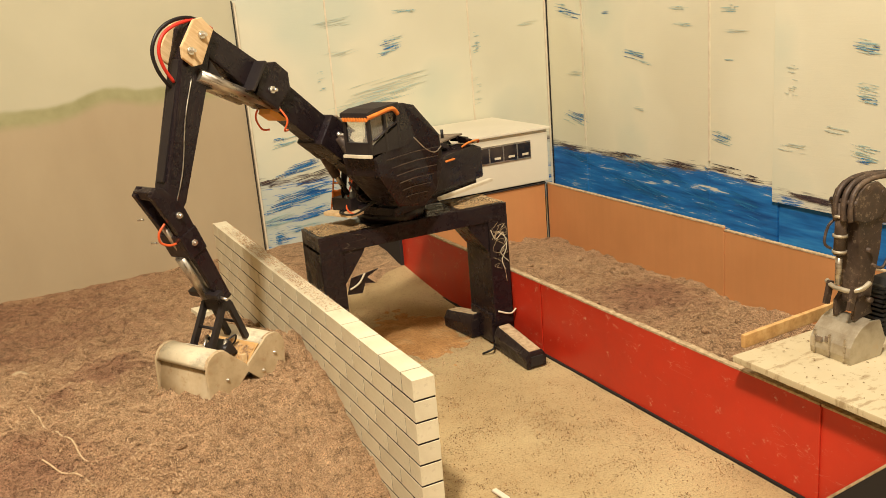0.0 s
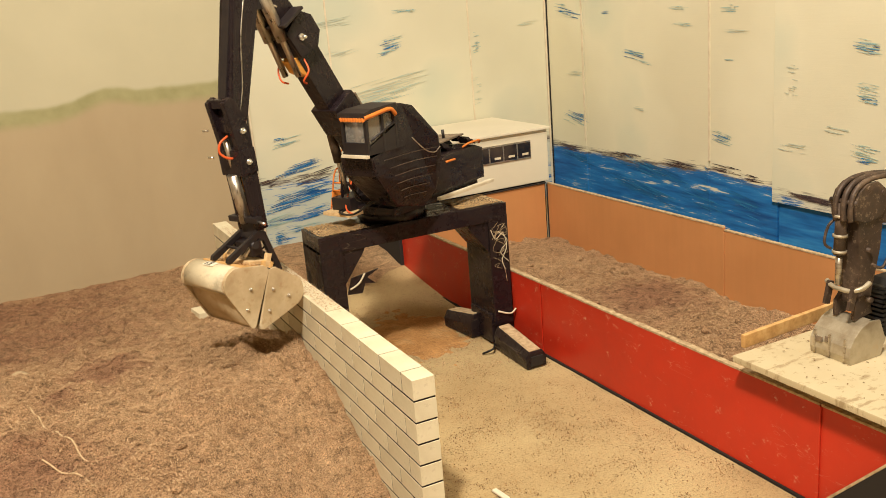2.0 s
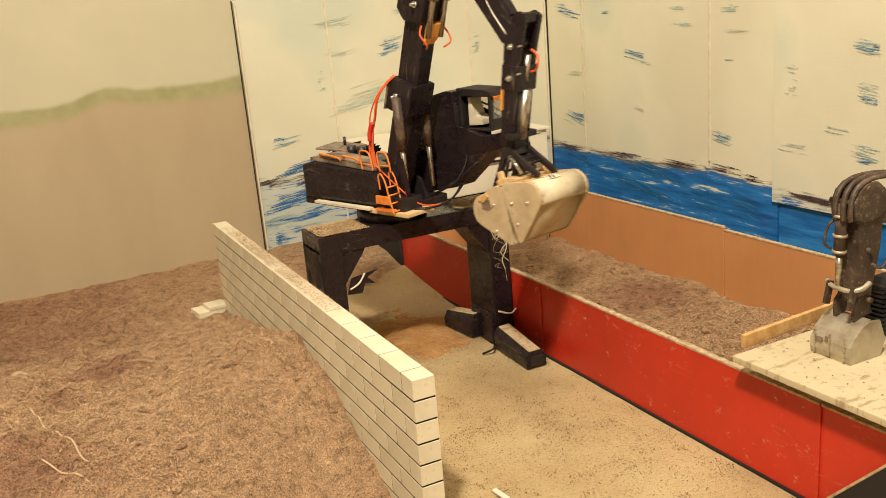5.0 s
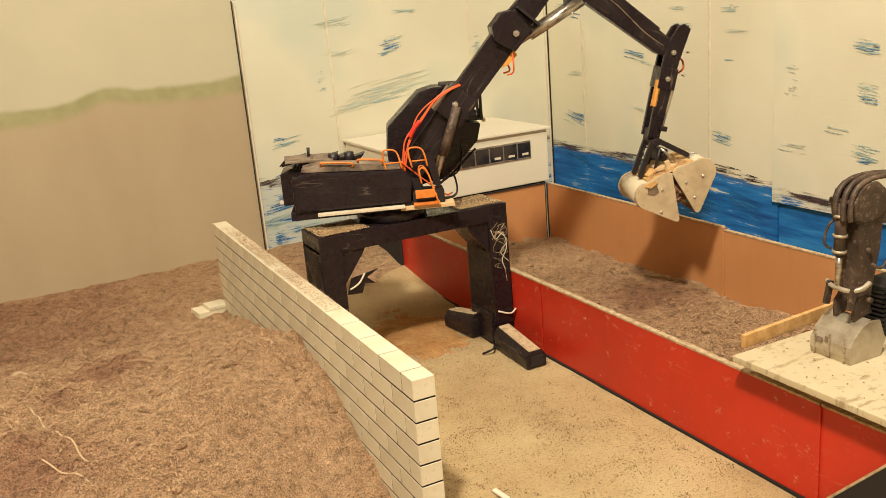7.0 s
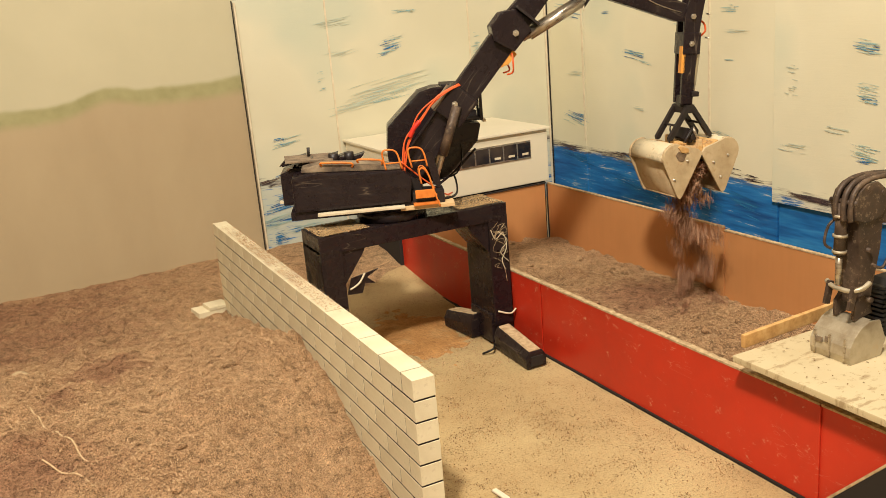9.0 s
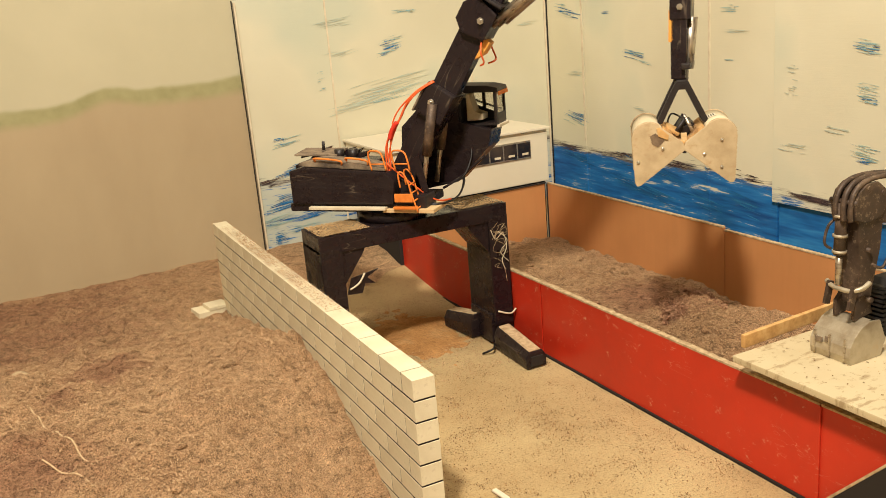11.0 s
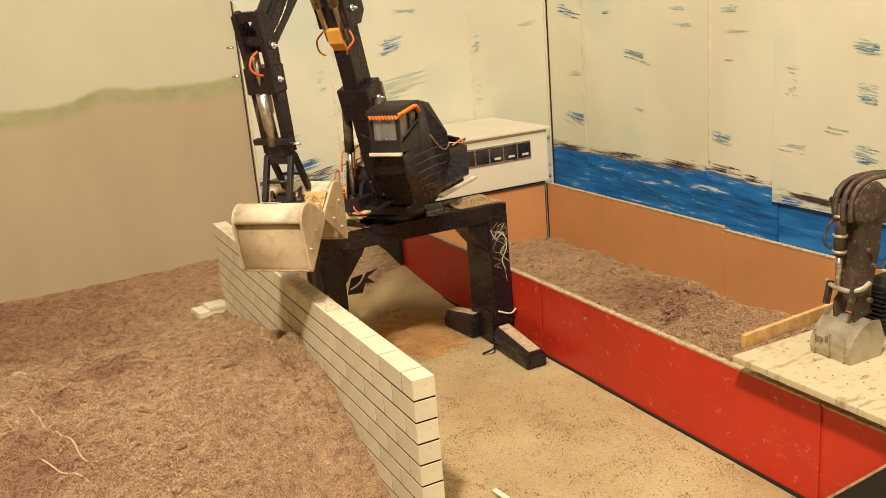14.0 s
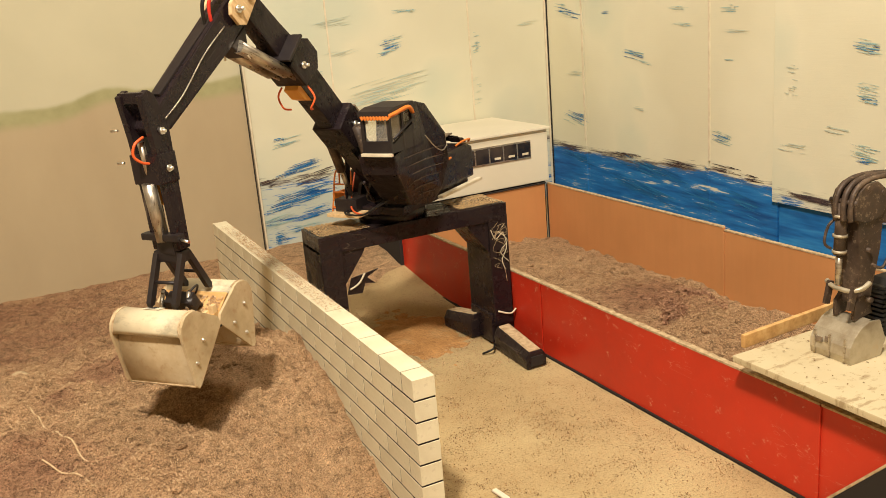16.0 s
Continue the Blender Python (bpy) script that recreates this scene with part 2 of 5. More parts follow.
    # plain beige painted board with a green ridge and a pale sky
    m = Mat("land_painting", 0.75)
    x, z = m.axis(0), m.axis(2)
    wob = m.math("MULTIPLY", m.math("SUBTRACT", m.noise(7, 3), 0.5), 0.035)
    hump = m.math("MULTIPLY", m.math("POWER", 2.718, m.math("MULTIPLY", m.math("POWER", m.math("DIVIDE", m.math("ABSOLUTE", m.math("ADD", x, 0.12)), 0.055), 2.0), -1.0)), 0.018)
    rise = m.math("MULTIPLY", x, 0.045)
    line = m.math("ADD", m.math("ADD", m.math("ADD", z, wob), m.math("MULTIPLY", hump, -1.0)), m.math("MULTIPLY", rise, -1.0))
    soft = m.noise(5, 5, 0.6, (1, 1, 0.45))
    earth = m.ramp(soft, (0.3, rgb(0.385, 0.298, 0.180)), (0.7, rgb(0.435, 0.345, 0.212)))
    green = m.ramp(m.noise(22, 4), (0.3, rgb(0.29, 0.275, 0.13)), (0.7, rgb(0.37, 0.345, 0.18)))
    sky = m.ramp(m.noise(5, 4), (0.3, rgb(0.47, 0.435, 0.295)), (0.7, rgb(0.52, 0.48, 0.33)))
    f1 = m.ramp(line, (0.405, 0.0), (0.422, 1.0))
    f2 = m.ramp(line, (0.440, 0.0), (0.447, 1.0))
    m.colour(m.mix(f2, m.mix(f1, earth, green), sky))
    M["land"] = m.m

    # cream boards with dry brush strokes of blue sea and thin cloud marks
    def sea(name, level, seed, solid, tone=1.0, deep=1.0):
        m = Mat(name, 0.6)
        z = m.axis(2)
        wave = m.noise(5.0, 3, 0.55, (1, 1, 1.6), shift=seed)
        bent = m.math("ADD", z, m.math("MULTIPLY", m.math("SUBTRACT", wave, 0.5), 0.05))
        st = m.noise(7, 3, 0.6, (1.0, 1.0, 9.0), shift=seed)
        hair = m.noise(16, 4, 0.75, (1.0, 1.0, 16.0), shift=seed)
        big = m.noise(2.6, 3, 0.5, shift=seed)
        pale = m.ramp(big, (0.35, rgb(0.69 * tone, 0.65 * tone, 0.475 * tone)), (0.52, rgb(0.75 * tone, 0.715 * tone, 0.535 * tone)), (0.68, rgb(0.61 * tone, 0.645 * tone, 0.505 * tone)))
        blue = m.ramp(st, (0.3, rgb(0.005, 0.070, 0.26)), (0.5, rgb(0.010, 0.155 * deep, 0.47 * deep)), (0.72, rgb(0.035 * deep, 0.26 * deep, 0.60 * deep)))
        c = pale
        depth = m.math("SUBTRACT", level, bent)
        edge = m.math("ADD", depth, m.math("MULTIPLY", m.math("SUBTRACT", hair, 0.5), 0.05))
        full = m.ramp(edge, (0.0, 0.0), (0.008, 1.0))
        dry = m.math("ADD", m.math("MULTIPLY", hair, 0.6), m.math("MULTIPLY", st, 0.6))
        gaps = m.ramp(dry, (solid - 0.03, 1.0), (solid + 0.03, 0.12))
        c = m.mix(m.math("MULTIPLY", full, gaps), c, blue)
        rim = m.math("MULTIPLY", m.ramp(m.math("ABSOLUTE", m.math("SUBTRACT", edge, 0.002)), (0.0, 1.0), (0.011, 0.0)), m.ramp(st, (0.46, 0.0), (0.54, 0.95)))
        c = m.mix(rim, c, rgb(0.055, 0.035, 0.045))
        m.colour(c).bump(hair, 0.0006, 0.3)
        return m.m

    M["sea_back"] = sea("sea_painting_back", 0.205, (0.3, 0, 0.1), 0.54, 0.86)
    M["sea_side"] = sea("sea_painting_side", 0.188, (2.1, 0, 0.6), 0.715, 1.0, 0.95)
    M["sea_near"] = sea("sea_painting_near", 0.175, (5.1, 0.4, 0.6), 0.95, 1.0, 0.95)
    M["sea_sky"] = sea("sky_painting", 0.172, (8.3, 0.4, 0.9), 0.56)
    for name, lo, hi in (("stroke_blue", (0.010, 0.085, 0.27), (0.030, 0.24, 0.50)), ("stroke_teal", (0.20, 0.37, 0.41), (0.42, 0.54, 0.47)), ("stroke_dark", (0.030, 0.022, 0.034), (0.12, 0.075, 0.065)), ("stroke_wash", (0.44, 0.52, 0.45), (0.56, 0.585, 0.47))):
        m = Mat(name, 0.6)
        m.colour(m.mix(m.island(), rgb(*lo), rgb(*hi)))
        M[name] = m.m
    m = Mat("dark_card", 0.8)
    m.colour(rgb(0.02, 0.016, 0.014))
    M["dark"] = m.m
    m = Mat("blue_card", 0.7)
    m.colour(rgb(0.012, 0.02, 0.06))
    M["blue"] = m.m
    m = Mat("room_wall", 0.9)
    m.colour(m.ramp(m.noise(3, 3), (0.3, rgb(0.50, 0.42, 0.30)), (0.7, rgb(0.58, 0.5, 0.36))))
    M["room"] = m.m
    return M


M = make_materials()


# ---- mesh helpers ----
def part(name, bm, material, parent=None, label=""):
    me = bpy.data.meshes.new(name)
    bmesh.ops.recalc_face_normals(bm, faces=bm.faces)
    bm.to_mesh(me)
    bm.free()
    me.materials.append(M[material])
    ob = new(name, me)
    if parent:
        ob.parent = parent
    return tagged(ob, label)


def box(bm, c, s, rot=None, bevel=0.0):
    r = bmesh.ops.create_cube(bm, size=1)
    vs = r["verts"]
    m = Matrix.Translation(c) @ (rot.to_4x4() if rot else Matrix()) @ Matrix.Diagonal((*s, 1))
    bmesh.ops.transform(bm, matrix=m, verts=vs)
    if bevel:
        es = list({e for v in vs for e in v.link_edges})
        bmesh.ops.bevel(bm, geom=es, offset=bevel, segments=2, affect="EDGES", profile=0.7)
    return bm


def prism(bm, poly, y0, y1, bevel=0.0):
    """A plate: a polygon of (x, z) from y0 to y1."""
    a = [bm.verts.new((x, y0, z)) for x, z in poly]
    b = [bm.verts.new((x, y1, z)) for x, z in poly]
    n = len(poly)
    fs = [bm.faces.new(a), bm.faces.new(b[::-1])]
    for i in range(n):
        fs.append(bm.faces.new((a[i], b[i], b[(i + 1) % n], a[(i + 1) % n])))
    if bevel:
        es = list({e for f in fs for e in f.edges})
        bmesh.ops.bevel(bm, geom=es, offset=bevel, segments=2, affect="EDGES", profile=0.7)
    return bm


def rod(bm, p0, p1, r0, r1=None, seg=14):
    p0, p1 = Vector(p0), Vector(p1)
    d = p1 - p0
    res = bmesh.ops.create_cone(bm, cap_ends=True, segments=seg, radius1=r0, radius2=r0 if r1 is None else r1, depth=d.length)
    m = Matrix.Translation((p0 + p1) / 2) @ d.to_track_quat("Z", "Y").to_matrix().to_4x4()
    bmesh.ops.transform(bm, matrix=m, verts=res["verts"])
    for v in res["verts"]:
        for f in v.link_faces:
            f.smooth = len(f.verts) == 4
    return bm


def ball(bm, c, r, seg=10):
    res = bmesh.ops.create_uvsphere(bm, u_segments=seg, v_segments=seg // 2 + 2, radius=r)
    bmesh.ops.translate(bm, vec=c, verts=res["verts"])
    for v in res["verts"]:
        for f in v.link_faces:
            f.smooth = True
    return bm


def cord(bm, pts, r, seg=7, fine=5):
    """A round wire through the points, smoothed."""
    P = [Vector(p) for p in pts]
    out = []
    for i in range(len(P) - 1):
        a, b, c, d = P[max(i - 1, 0)], P[i], P[i + 1], P[min(i + 2, len(P) - 1)]
        for k in range(fine):
            t = k / fine
            out.append(0.5 * ((2 * b) + (c - a) * t + (2 * a - 5 * b + 4 * c - d) * t * t + (3 * b - a - 3 * c + d) * t ** 3))
    out.append(P[-1])
    rings = []
    for i, p in enumerate(out):
        d = (out[min(i + 1, len(out) - 1)] - out[max(i - 1, 0)]).normalized()
        u = d.orthogonal().normalized() if not rings else (prev - d * prev.dot(d)).normalized()
        prev = u
        v = d.cross(u)
        rings.append([bm.verts.new(p + r * (math.cos(2 * math.pi * k / seg) * u + math.sin(2 * math.pi * k / seg) * v)) for k in range(seg)])
    for a, b in zip(rings, rings[1:]):
        for k in range(seg):
            f = bm.faces.new((a[k], a[(k + 1) % seg], b[(k + 1) % seg], b[k]))
            f.smooth = True
    bm.faces.new(rings[0])
    bm.faces.new(rings[-1][::-1])
    return bm


def empty(name, m, label="", category="", group="", kind=""):
    ob = new(name)
    ob.empty_display_size = 0.05
    ob.matrix_basis = m
    return tagged(ob, label, category, group, kind)


def B():
    return bmesh.new()


# ---- setting ----
def slab(name, c, s, material, label, bevel=0.0):
    return tagged(part(name, box(B(), c, s, None, bevel), material), label, kind="structure")


slab("room_floor", (0.0, 0.0, -0.03), (4.4, 4.4, 0.05), "room", "plain floor under the model yard")
slab("wall_south", (0.0, -2.2, 1.2), (4.5, 0.08, 2.5), "room", "plain beige room wall")
slab("wall_north", (0.0, 2.2, 1.2), (4.5, 0.08, 2.5), "room", "plain beige room wall")
slab("wall_west", (-2.2, 0.0, 1.2), (0.08, 4.32, 2.5), "room", "plain beige room wall")
slab("wall_east", (2.2, 0.0, 1.2), (0.08, 4.32, 2.5), "room", "plain beige room wall")
slab("ceiling", (0.0, 0.0, 2.5), (4.5, 4.5, 0.08), "room", "plain pale room ceiling")


def lerp(x, table):
    xs, ys = zip(*table)
    return float(np.interp(x, xs, ys))


def fnoise(x, y, s, seed=0.0):
    return noise.noise(Vector((x * s, y * s, seed)))


def field(name, x0, x1, y0, y1, step, height, material, label, kind="structure"):
    nx, ny = int(round((x1 - x0) / step)) + 1, int(round((y1 - y0) / step)) + 1
    vs, fs = [], []
    for j in range(ny):
        for i in range(nx):
            x, y = x0 + (x1 - x0) * i / (nx - 1), y0 + (y1 - y0) * j / (ny - 1)
            vs.append((x, y, height(x, y)))
    for j in range(ny - 1):
        for i in range(nx - 1):
            a = j * nx + i
            fs.append((a, a + 1, a + nx + 1, a + nx))
    me = bpy.data.meshes.new(name)
    me.from_pydata(vs, [], fs)
    me.polygons.foreach_set("use_smooth", [True] * len(fs))
    me.materials.append(M[material])
    return tagged(new(name, me), label, kind=kind)


AT_WALL = [(-0.4, -0.004), (0.085, -0.004), (0.118, 0.02), (0.18, 0.055), (0.25, 0.081), (0.34, 0.108), (0.39, 0.122), (0.5, 0.097), (0.72, 0.05), (0.88, 0.022), (1.0, 0.040), (1.18, 0.053)]
AT_LEFT = [(-1.2, -0.004), (-0.7, 0.0), (-0.3, 0.035), (0.05, 0.075), (0.22, 0.108), (0.40, 0.116), (0.55, 0.104), (0.63, 0.082), (0.72, 0.046), (0.95, 0.036), (1.18, 0.052)]


def yard_height(x, y):
    back = min(1.0, max(0.0, (y - 0.66) / 0.5))
    return 0.05 * back * back * (3 - 2 * back) + 0.0012 * fnoise(x, y, 14, 21.0) + 0.0008 * fnoise(x, y, 60, 22.0)


def far_height(x, y):
    return yard_height(x, y) - 0.004 + 0.010 * min(1.0, max(0.0, (y - 0.84 + 0.05 * fnoise(x, y, 9, 51.0)) / 0.14)) + 0.003 * fnoise(x, y, 30, 52.0)


def heap_height(x, y):
    k = min(1.0, max(0.0, -x / 0.26))
    k = k * k * (3 - 2 * k)
    yy = y + 0.025 * fnoise(x, y, 6, 3.0)
    h = (1 - k) * lerp(yy, AT_WALL) + k * lerp(yy, AT_LEFT)
    live = min(1.0, max(0.0, h / 0.03))
    rough = 0.011 * fnoise(x, y, 9, 1.0) + 0.014 * fnoise(x, y, 24, 2.0) + 0.010 * fnoise(x, y, 52, 5.0) + 0.0040 * fnoise(x, y, 120, 7.0)
    pit = 0.020 * math.exp(-(((x + 0.085) / 0.06) ** 2 + ((y - 0.345) / 0.06) ** 2))
    pit += 0.016 * math.exp(-(((x - -0.149) / 0.05) ** 2 + ((y - 0.267) / 0.045) ** 2))
    calm = 1 - 0.75 * min(1.0, max(0.0, (y - 0.92) / 0.2))
    h += live * (rough * calm + pit)
    join = min(1.0, max(0.0, (y - 0.90) / 0.03)) * min(1.0, max(0.0, (x + 0.12) / 0.12))
    return h + (far_height(x, y) - h) * join


def bin_height(x, y):
    rough = 0.016 * fnoise(x, y, 8, 11.0) + 0.010 * fnoise(x, y, 22, 12.0) + 0.005 * fnoise(x, y, 60, 13.0) + 0.003 * fnoise(x, y, 130, 17.0)
    mound = 0.022 * math.exp(-(((x - 0.66) / 0.08) ** 2 + ((y - 0.30) / 0.16) ** 2)) + 0.018 * math.exp(-(((x - 0.57) / 0.12) ** 2 + ((y - 0.62) / 0.2) ** 2))
    return 0.030 + mound + rough


field("ground", 0.0, 0.43, -1.1, 1.19, 0.012, yard_height, "yard", "pale sandy yard floor with dark grit and sweeping marks")
field("sand_heap", -0.95, 0.004, -0.5, 1.19, 0.0045, heap_height, "sand", "heap of loose brown sand and chips against the block wall", "stuff")
field("bin_sand", 0.40, 0.757, -0.12, 0.90, 0.005, bin_height, "sand", "loose brown sand filling the bin unevenly", "stuff")


def chips(name, count, area, height, size, label, seed, weight=None, material="chip", tip=1.0):
    """Thin loose flakes lying on a surface, one object of many."""
    rng = np.random.default_rng(seed)
    x0, x1, y0, y1 = area
    vs, fs = [], []
    n = 0
    while n < count:
        x, y = rng.uniform(x0, x1), rng.uniform(y0, y1)
        if weight and rng.random() > weight(x, y):
            continue
        l, w = size * rng.uniform(0.5, 1.3), size * rng.uniform(0.35, 0.8)
        a, tilt = rng.uniform(0, math.tau), rng.uniform(-tip, tip)
        ca, sa = math.cos(a), math.sin(a)
        z = height(x, y) + abs(math.sin(tilt)) * l * 0.3 + 0.0004
        dz = math.sin(tilt) * l / 2
        k = len(vs)
        for su, sv in ((-1, -1), (1, -0.6), (0.9, 1), (-0.8, 0.7)):
            vs.append((x + ca * su * l / 2 - sa * sv * w / 2, y + sa * su * l / 2 + ca * sv * w / 2, z + dz * su))
        fs.append((k, k + 1, k + 2, k + 3))
        n += 1
    me = bpy.data.meshes.new(name)
    me.from_pydata(vs, [], fs)
    me.materials.append(M[material])
    return tagged(new(name, me), label, kind="stuff")


chips("loose_chips", 140000, (-0.52, -0.003, -0.05, 0.78), heap_height, 0.0021, "countless brown chips lying over the sand heap", 3, lambda x, y: 1.0 if heap_height(x, y) > 0.006 else 0.0, tip=1.0)
chips("loose_chips", 22000, (-0.62, -0.003, 0.72, 1.17), heap_height, 0.0028, "countless brown chips on the far sand", 4)
chips("loose_chips", 42000, (0.405, 0.752, -0.06, 0.895), bin_height, 0.0030, "countless brown chips over the sand in the bin", 5, tip=0.5)
chips("loose_chips", 30000, (0.03, 0.392, -0.45, 1.0), yard_height, 0.0016, "scattered brown grit on the yard floor", 6, lambda x, y: max(0.16, 0.12 + 1.6 * fnoise(x, y, 13, 41.0) + 1.2 * fnoise(x, y, 45, 42.0)), "grit")
chips("loose_chips", 5000, (0.12, 0.38, 0.38, 0.78), yard_height, 0.0022, "brown sand spilled under the portal crane", 8)



def clods(name, count, area, height, size, label, seed):
    """Rounded uneven lumps of caked sand, half sunk, one object of many."""
    rng = np.random.default_rng(seed)
    bm = bmesh.new()
    bmesh.ops.create_icosphere(bm, subdivisions=2, radius=1.0)
    ball = [v.co.copy() for v in bm.verts]
    tris = [[v.index for v in f.verts] for f in bm.faces]
    bm.free()
    vs, fs = [], []
    x0, x1, y0, y1 = area
    for n in range(count):
        x, y = rng.uniform(x0, x1), rng.uniform(y0, y1)
        if height(x, y) < 0.012:
            continue
        s = size * rng.uniform(0.4, 1.0) ** 1.5
        z = height(x, y) - s * 0.1
        k = len(vs)
        for c in ball:
            q = c * s * (1 + 0.45 * noise.noise(c * 1.4 + Vector((n * 3.1, 0, 0))) + 0.2 * noise.noise(c * 4 + Vector((0, n * 2.3, 0))))
            vs.append((x + q.x * 1.15, y + q.y, z + q.z * 0.7))
        fs.extend([[k + i for i in t] for t in tris])
    me = bpy.data.meshes.new(name)
    me.from_pydata(vs, [], fs)
    me.materials.append(M["sand"])
    return tagged(new(name, me), label, kind="stuff")


clods("sand_lumps", 200, (0.41, 0.745, -0.05, 0.885), bin_height, 0.011, "caked brown lumps in the bin sand", 14)
clods("sand_lumps", 90, (-0.50, -0.01, 0.0, 0.80), heap_height, 0.006, "caked brown lumps in the sand heap", 15)

field("spilled_sand", 0.06, 0.392, 0.36, 0.84, 0.004, lambda x, y: yard_height(x, y) - 0.0035 + 0.0078 * math.exp(-(((x - 0.262) / 0.09) ** 2 + ((y - 0.60) / 0.125) ** 2)) + 0.0020 * fnoise(x, y, 40, 31.0) + 0.0016 * fnoise(x, y, 15, 32.0) + 0.0014 * fnoise(x, y, 110, 33.0), "spill", "thin spill of orange-brown sand under the portal crane", "stuff")

field("sand_heap", 0.0, 0.398, 0.80, 1.19, 0.005, far_height, "sand", "loose brown sand at the foot of the painted boards", "stuff")

# painted boards round the yard
slab("backdrop_land", (-0.52, 1.186, 0.42), (1.374, 0.008, 0.80), "land", "beige painted board with a faint green ridge", 0.002)
board_back = slab("backdrop_sea", (0.566, 1.187, 0.330), (0.800, 0.009, 0.562), "sea_back", "cream board with dry blue brush strokes of sea", 0.002)
slab("backdrop_sea", (0.966, 1.104, 0.36), (0.008, 0.148, 0.66), "sea_side", "narrow cream board with blue sea strokes", 0.001)
board_side = slab("backdrop_sea", (0.967, 0.814, 0.36), (0.008, 0.425, 0.66), "sea_side", "cream board with blue painted sea and cloud marks", 0.001)
slab("backdrop_sea", (0.966, 0.508, 0.36), (0.008, 0.180, 0.66), "sea_side", "cream board with blue painted sea and cloud marks", 0.001)
slab("backdrop_sea", (0.968, -0.05, 0.36), (0.008, 0.93, 0.66), "sea_near", "board painted deep blue at the foot", 0.001)
board_sky = slab("backdrop_sky", (0.958, 0.02, 0.42), (0.007, 0.81, 0.53), "sea_sky", "cream board with faint blue strokes and a dark foot", 0.001)
slab("trim", (0.1675, 1.178, 0.33), (0.004, 0.006, 0.55), "trim", "pale edge strip between the painted boards")
# Near-black strip paints the shade in the gap between the two boards.
slab("trim", (0.1625, 1.179, 0.33), (0.0016, 0.004, 0.56), "dark", "dark strip drawn as the shaded gap between the painted boards")
# The corner's shaded crease is put in as a thin dark strip.
slab("trim", (0.9605, 1.1790, 0.36), (0.0026, 0.0026, 0.64), "dark", "dark strip drawn as the shaded crease in the corner of the sea boards", 0.0003)
slab("trim", (0.9555, 1.1806, 0.36), (0.0046, 0.003, 0.60), "trim", "pale board edge beside the corner gap", 0.0006)
slab("backdrop_top", (0.56, 1.195, 0.64), (0.82, 0.006, 0.10), "blue", "dark blue card above the painted board")

for y in (1.0315, 0.6):
    slab("trim", (0.9612, y, 0.446), (0.0022, 0.005, 0.47), "trim", "pale worn fold between the sea boards", 0.0008)
for x in (0.372, 0.735):
    slab("trim", (x, 1.1818, 0.33), (0.004, 0.0016, 0.555), "trim", "pale worn fold in the sea board", 0.0006)

# dry brush strokes on the painted boards: (along, height, half length, half height, colour, streaks)
def strokes(parent, name_axis, plane, marks, seed):
    """Thin streaks of dried paint lying on a board, one object a brush mark."""
    rng = random.Random(seed)
    for u, z, lu, lz, colour, n in marks:
        vs, fs = [], []
        for _ in range(n):
            v = rng.uniform(-1, 1)
            span = lu * math.sqrt(1 - 0.8 * v * v) * rng.uniform(0.25, 0.8)
            mid = u + rng.uniform(-1, 1) * (lu - span) * 0.9
            zz, th = z + v * lz, rng.uniform(0.0003, 0.0009)
            bend = rng.uniform(-0.06, 0.06)
            k, steps = len(vs), 6
            for q in range(steps + 1):
                f = q / steps
                a = mid + span * (2 * f - 1)
                w = th * math.sin(math.pi * min(1.0, 0.12 + f * 0.9)) * rng.uniform(0.5, 1.3)
                c = zz + bend * (a - mid) + 0.15 * (a - u) * (1 if lz > 0.008 else 0.3)
                off = plane - rng.random() * 0.0002
                for e in (-w, w):
                    vs.append((a, off, c + e) if name_axis == "x" else (off, a, c + e))
            fs += [(k + 2 * q, k + 2 * q + 1, k + 2 * q + 3, k + 2 * q + 2) for q in range(steps)]
        me = bpy.data.meshes.new("paint_stroke")
        me.from_pydata(vs, [], fs)
        me.materials.append(M[colour])
        ob = new("paint_stroke", me)
        ob.parent = parent


strokes(board_back, "x", 1.1812, [
    (0.522, 0.481, 0.035, 0.015, "stroke_blue", 12), (0.520, 0.484, 0.046, 0.021, "stroke_teal", 12), (0.567, 0.558, 0.041, 0.006, "stroke_teal", 8),
    (0.512, 0.387, 0.126, 0.026, "stroke_wash", 26), (0.525, 0.372, 0.089, 0.016, "stroke_teal", 10), (0.346, 0.417, 0.012, 0.025, "stroke_teal", 10),
    (0.752, 0.465, 0.016, 0.030, "stroke_teal", 12), (0.747, 0.353, 0.016, 0.036, "stroke_wash", 10), (0.246, 0.294, 0.048, 0.011, "stroke_teal", 10),
    (0.243, 0.299, 0.033, 0.008, "stroke_blue", 6), (0.429, 0.350, 0.086, 0.018, "stroke_wash", 16), (0.389, 0.544, 0.061, 0.010, "stroke_wash", 10),
    (0.906, 0.501, 0.037, 0.006, "stroke_wash", 6), (0.394, 0.477, 0.055, 0.010, "stroke_wash", 6), (0.268, 0.230, 0.068, 0.012, "stroke_blue", 26),
    (0.306, 0.206, 0.062, 0.012, "stroke_dark", 14), (0.197, 0.206, 0.034, 0.009, "stroke_dark", 12), (0.273, 0.167, 0.082, 0.016, "stroke_blue", 30),
    (0.216, 0.148, 0.053, 0.010, "stroke_blue", 14), (0.295, 0.122, 0.055, 0.012, "stroke_blue", 14), (0.207, 0.077, 0.020, 0.016, "stroke_blue", 26),
    (0.270, 0.090, 0.055, 0.008, "stroke_teal", 12), (0.358, 0.173, 0.020, 0.047, "stroke_blue", 18), (0.212, 0.117, 0.054, 0.013, "stroke_teal", 14),
], 61)
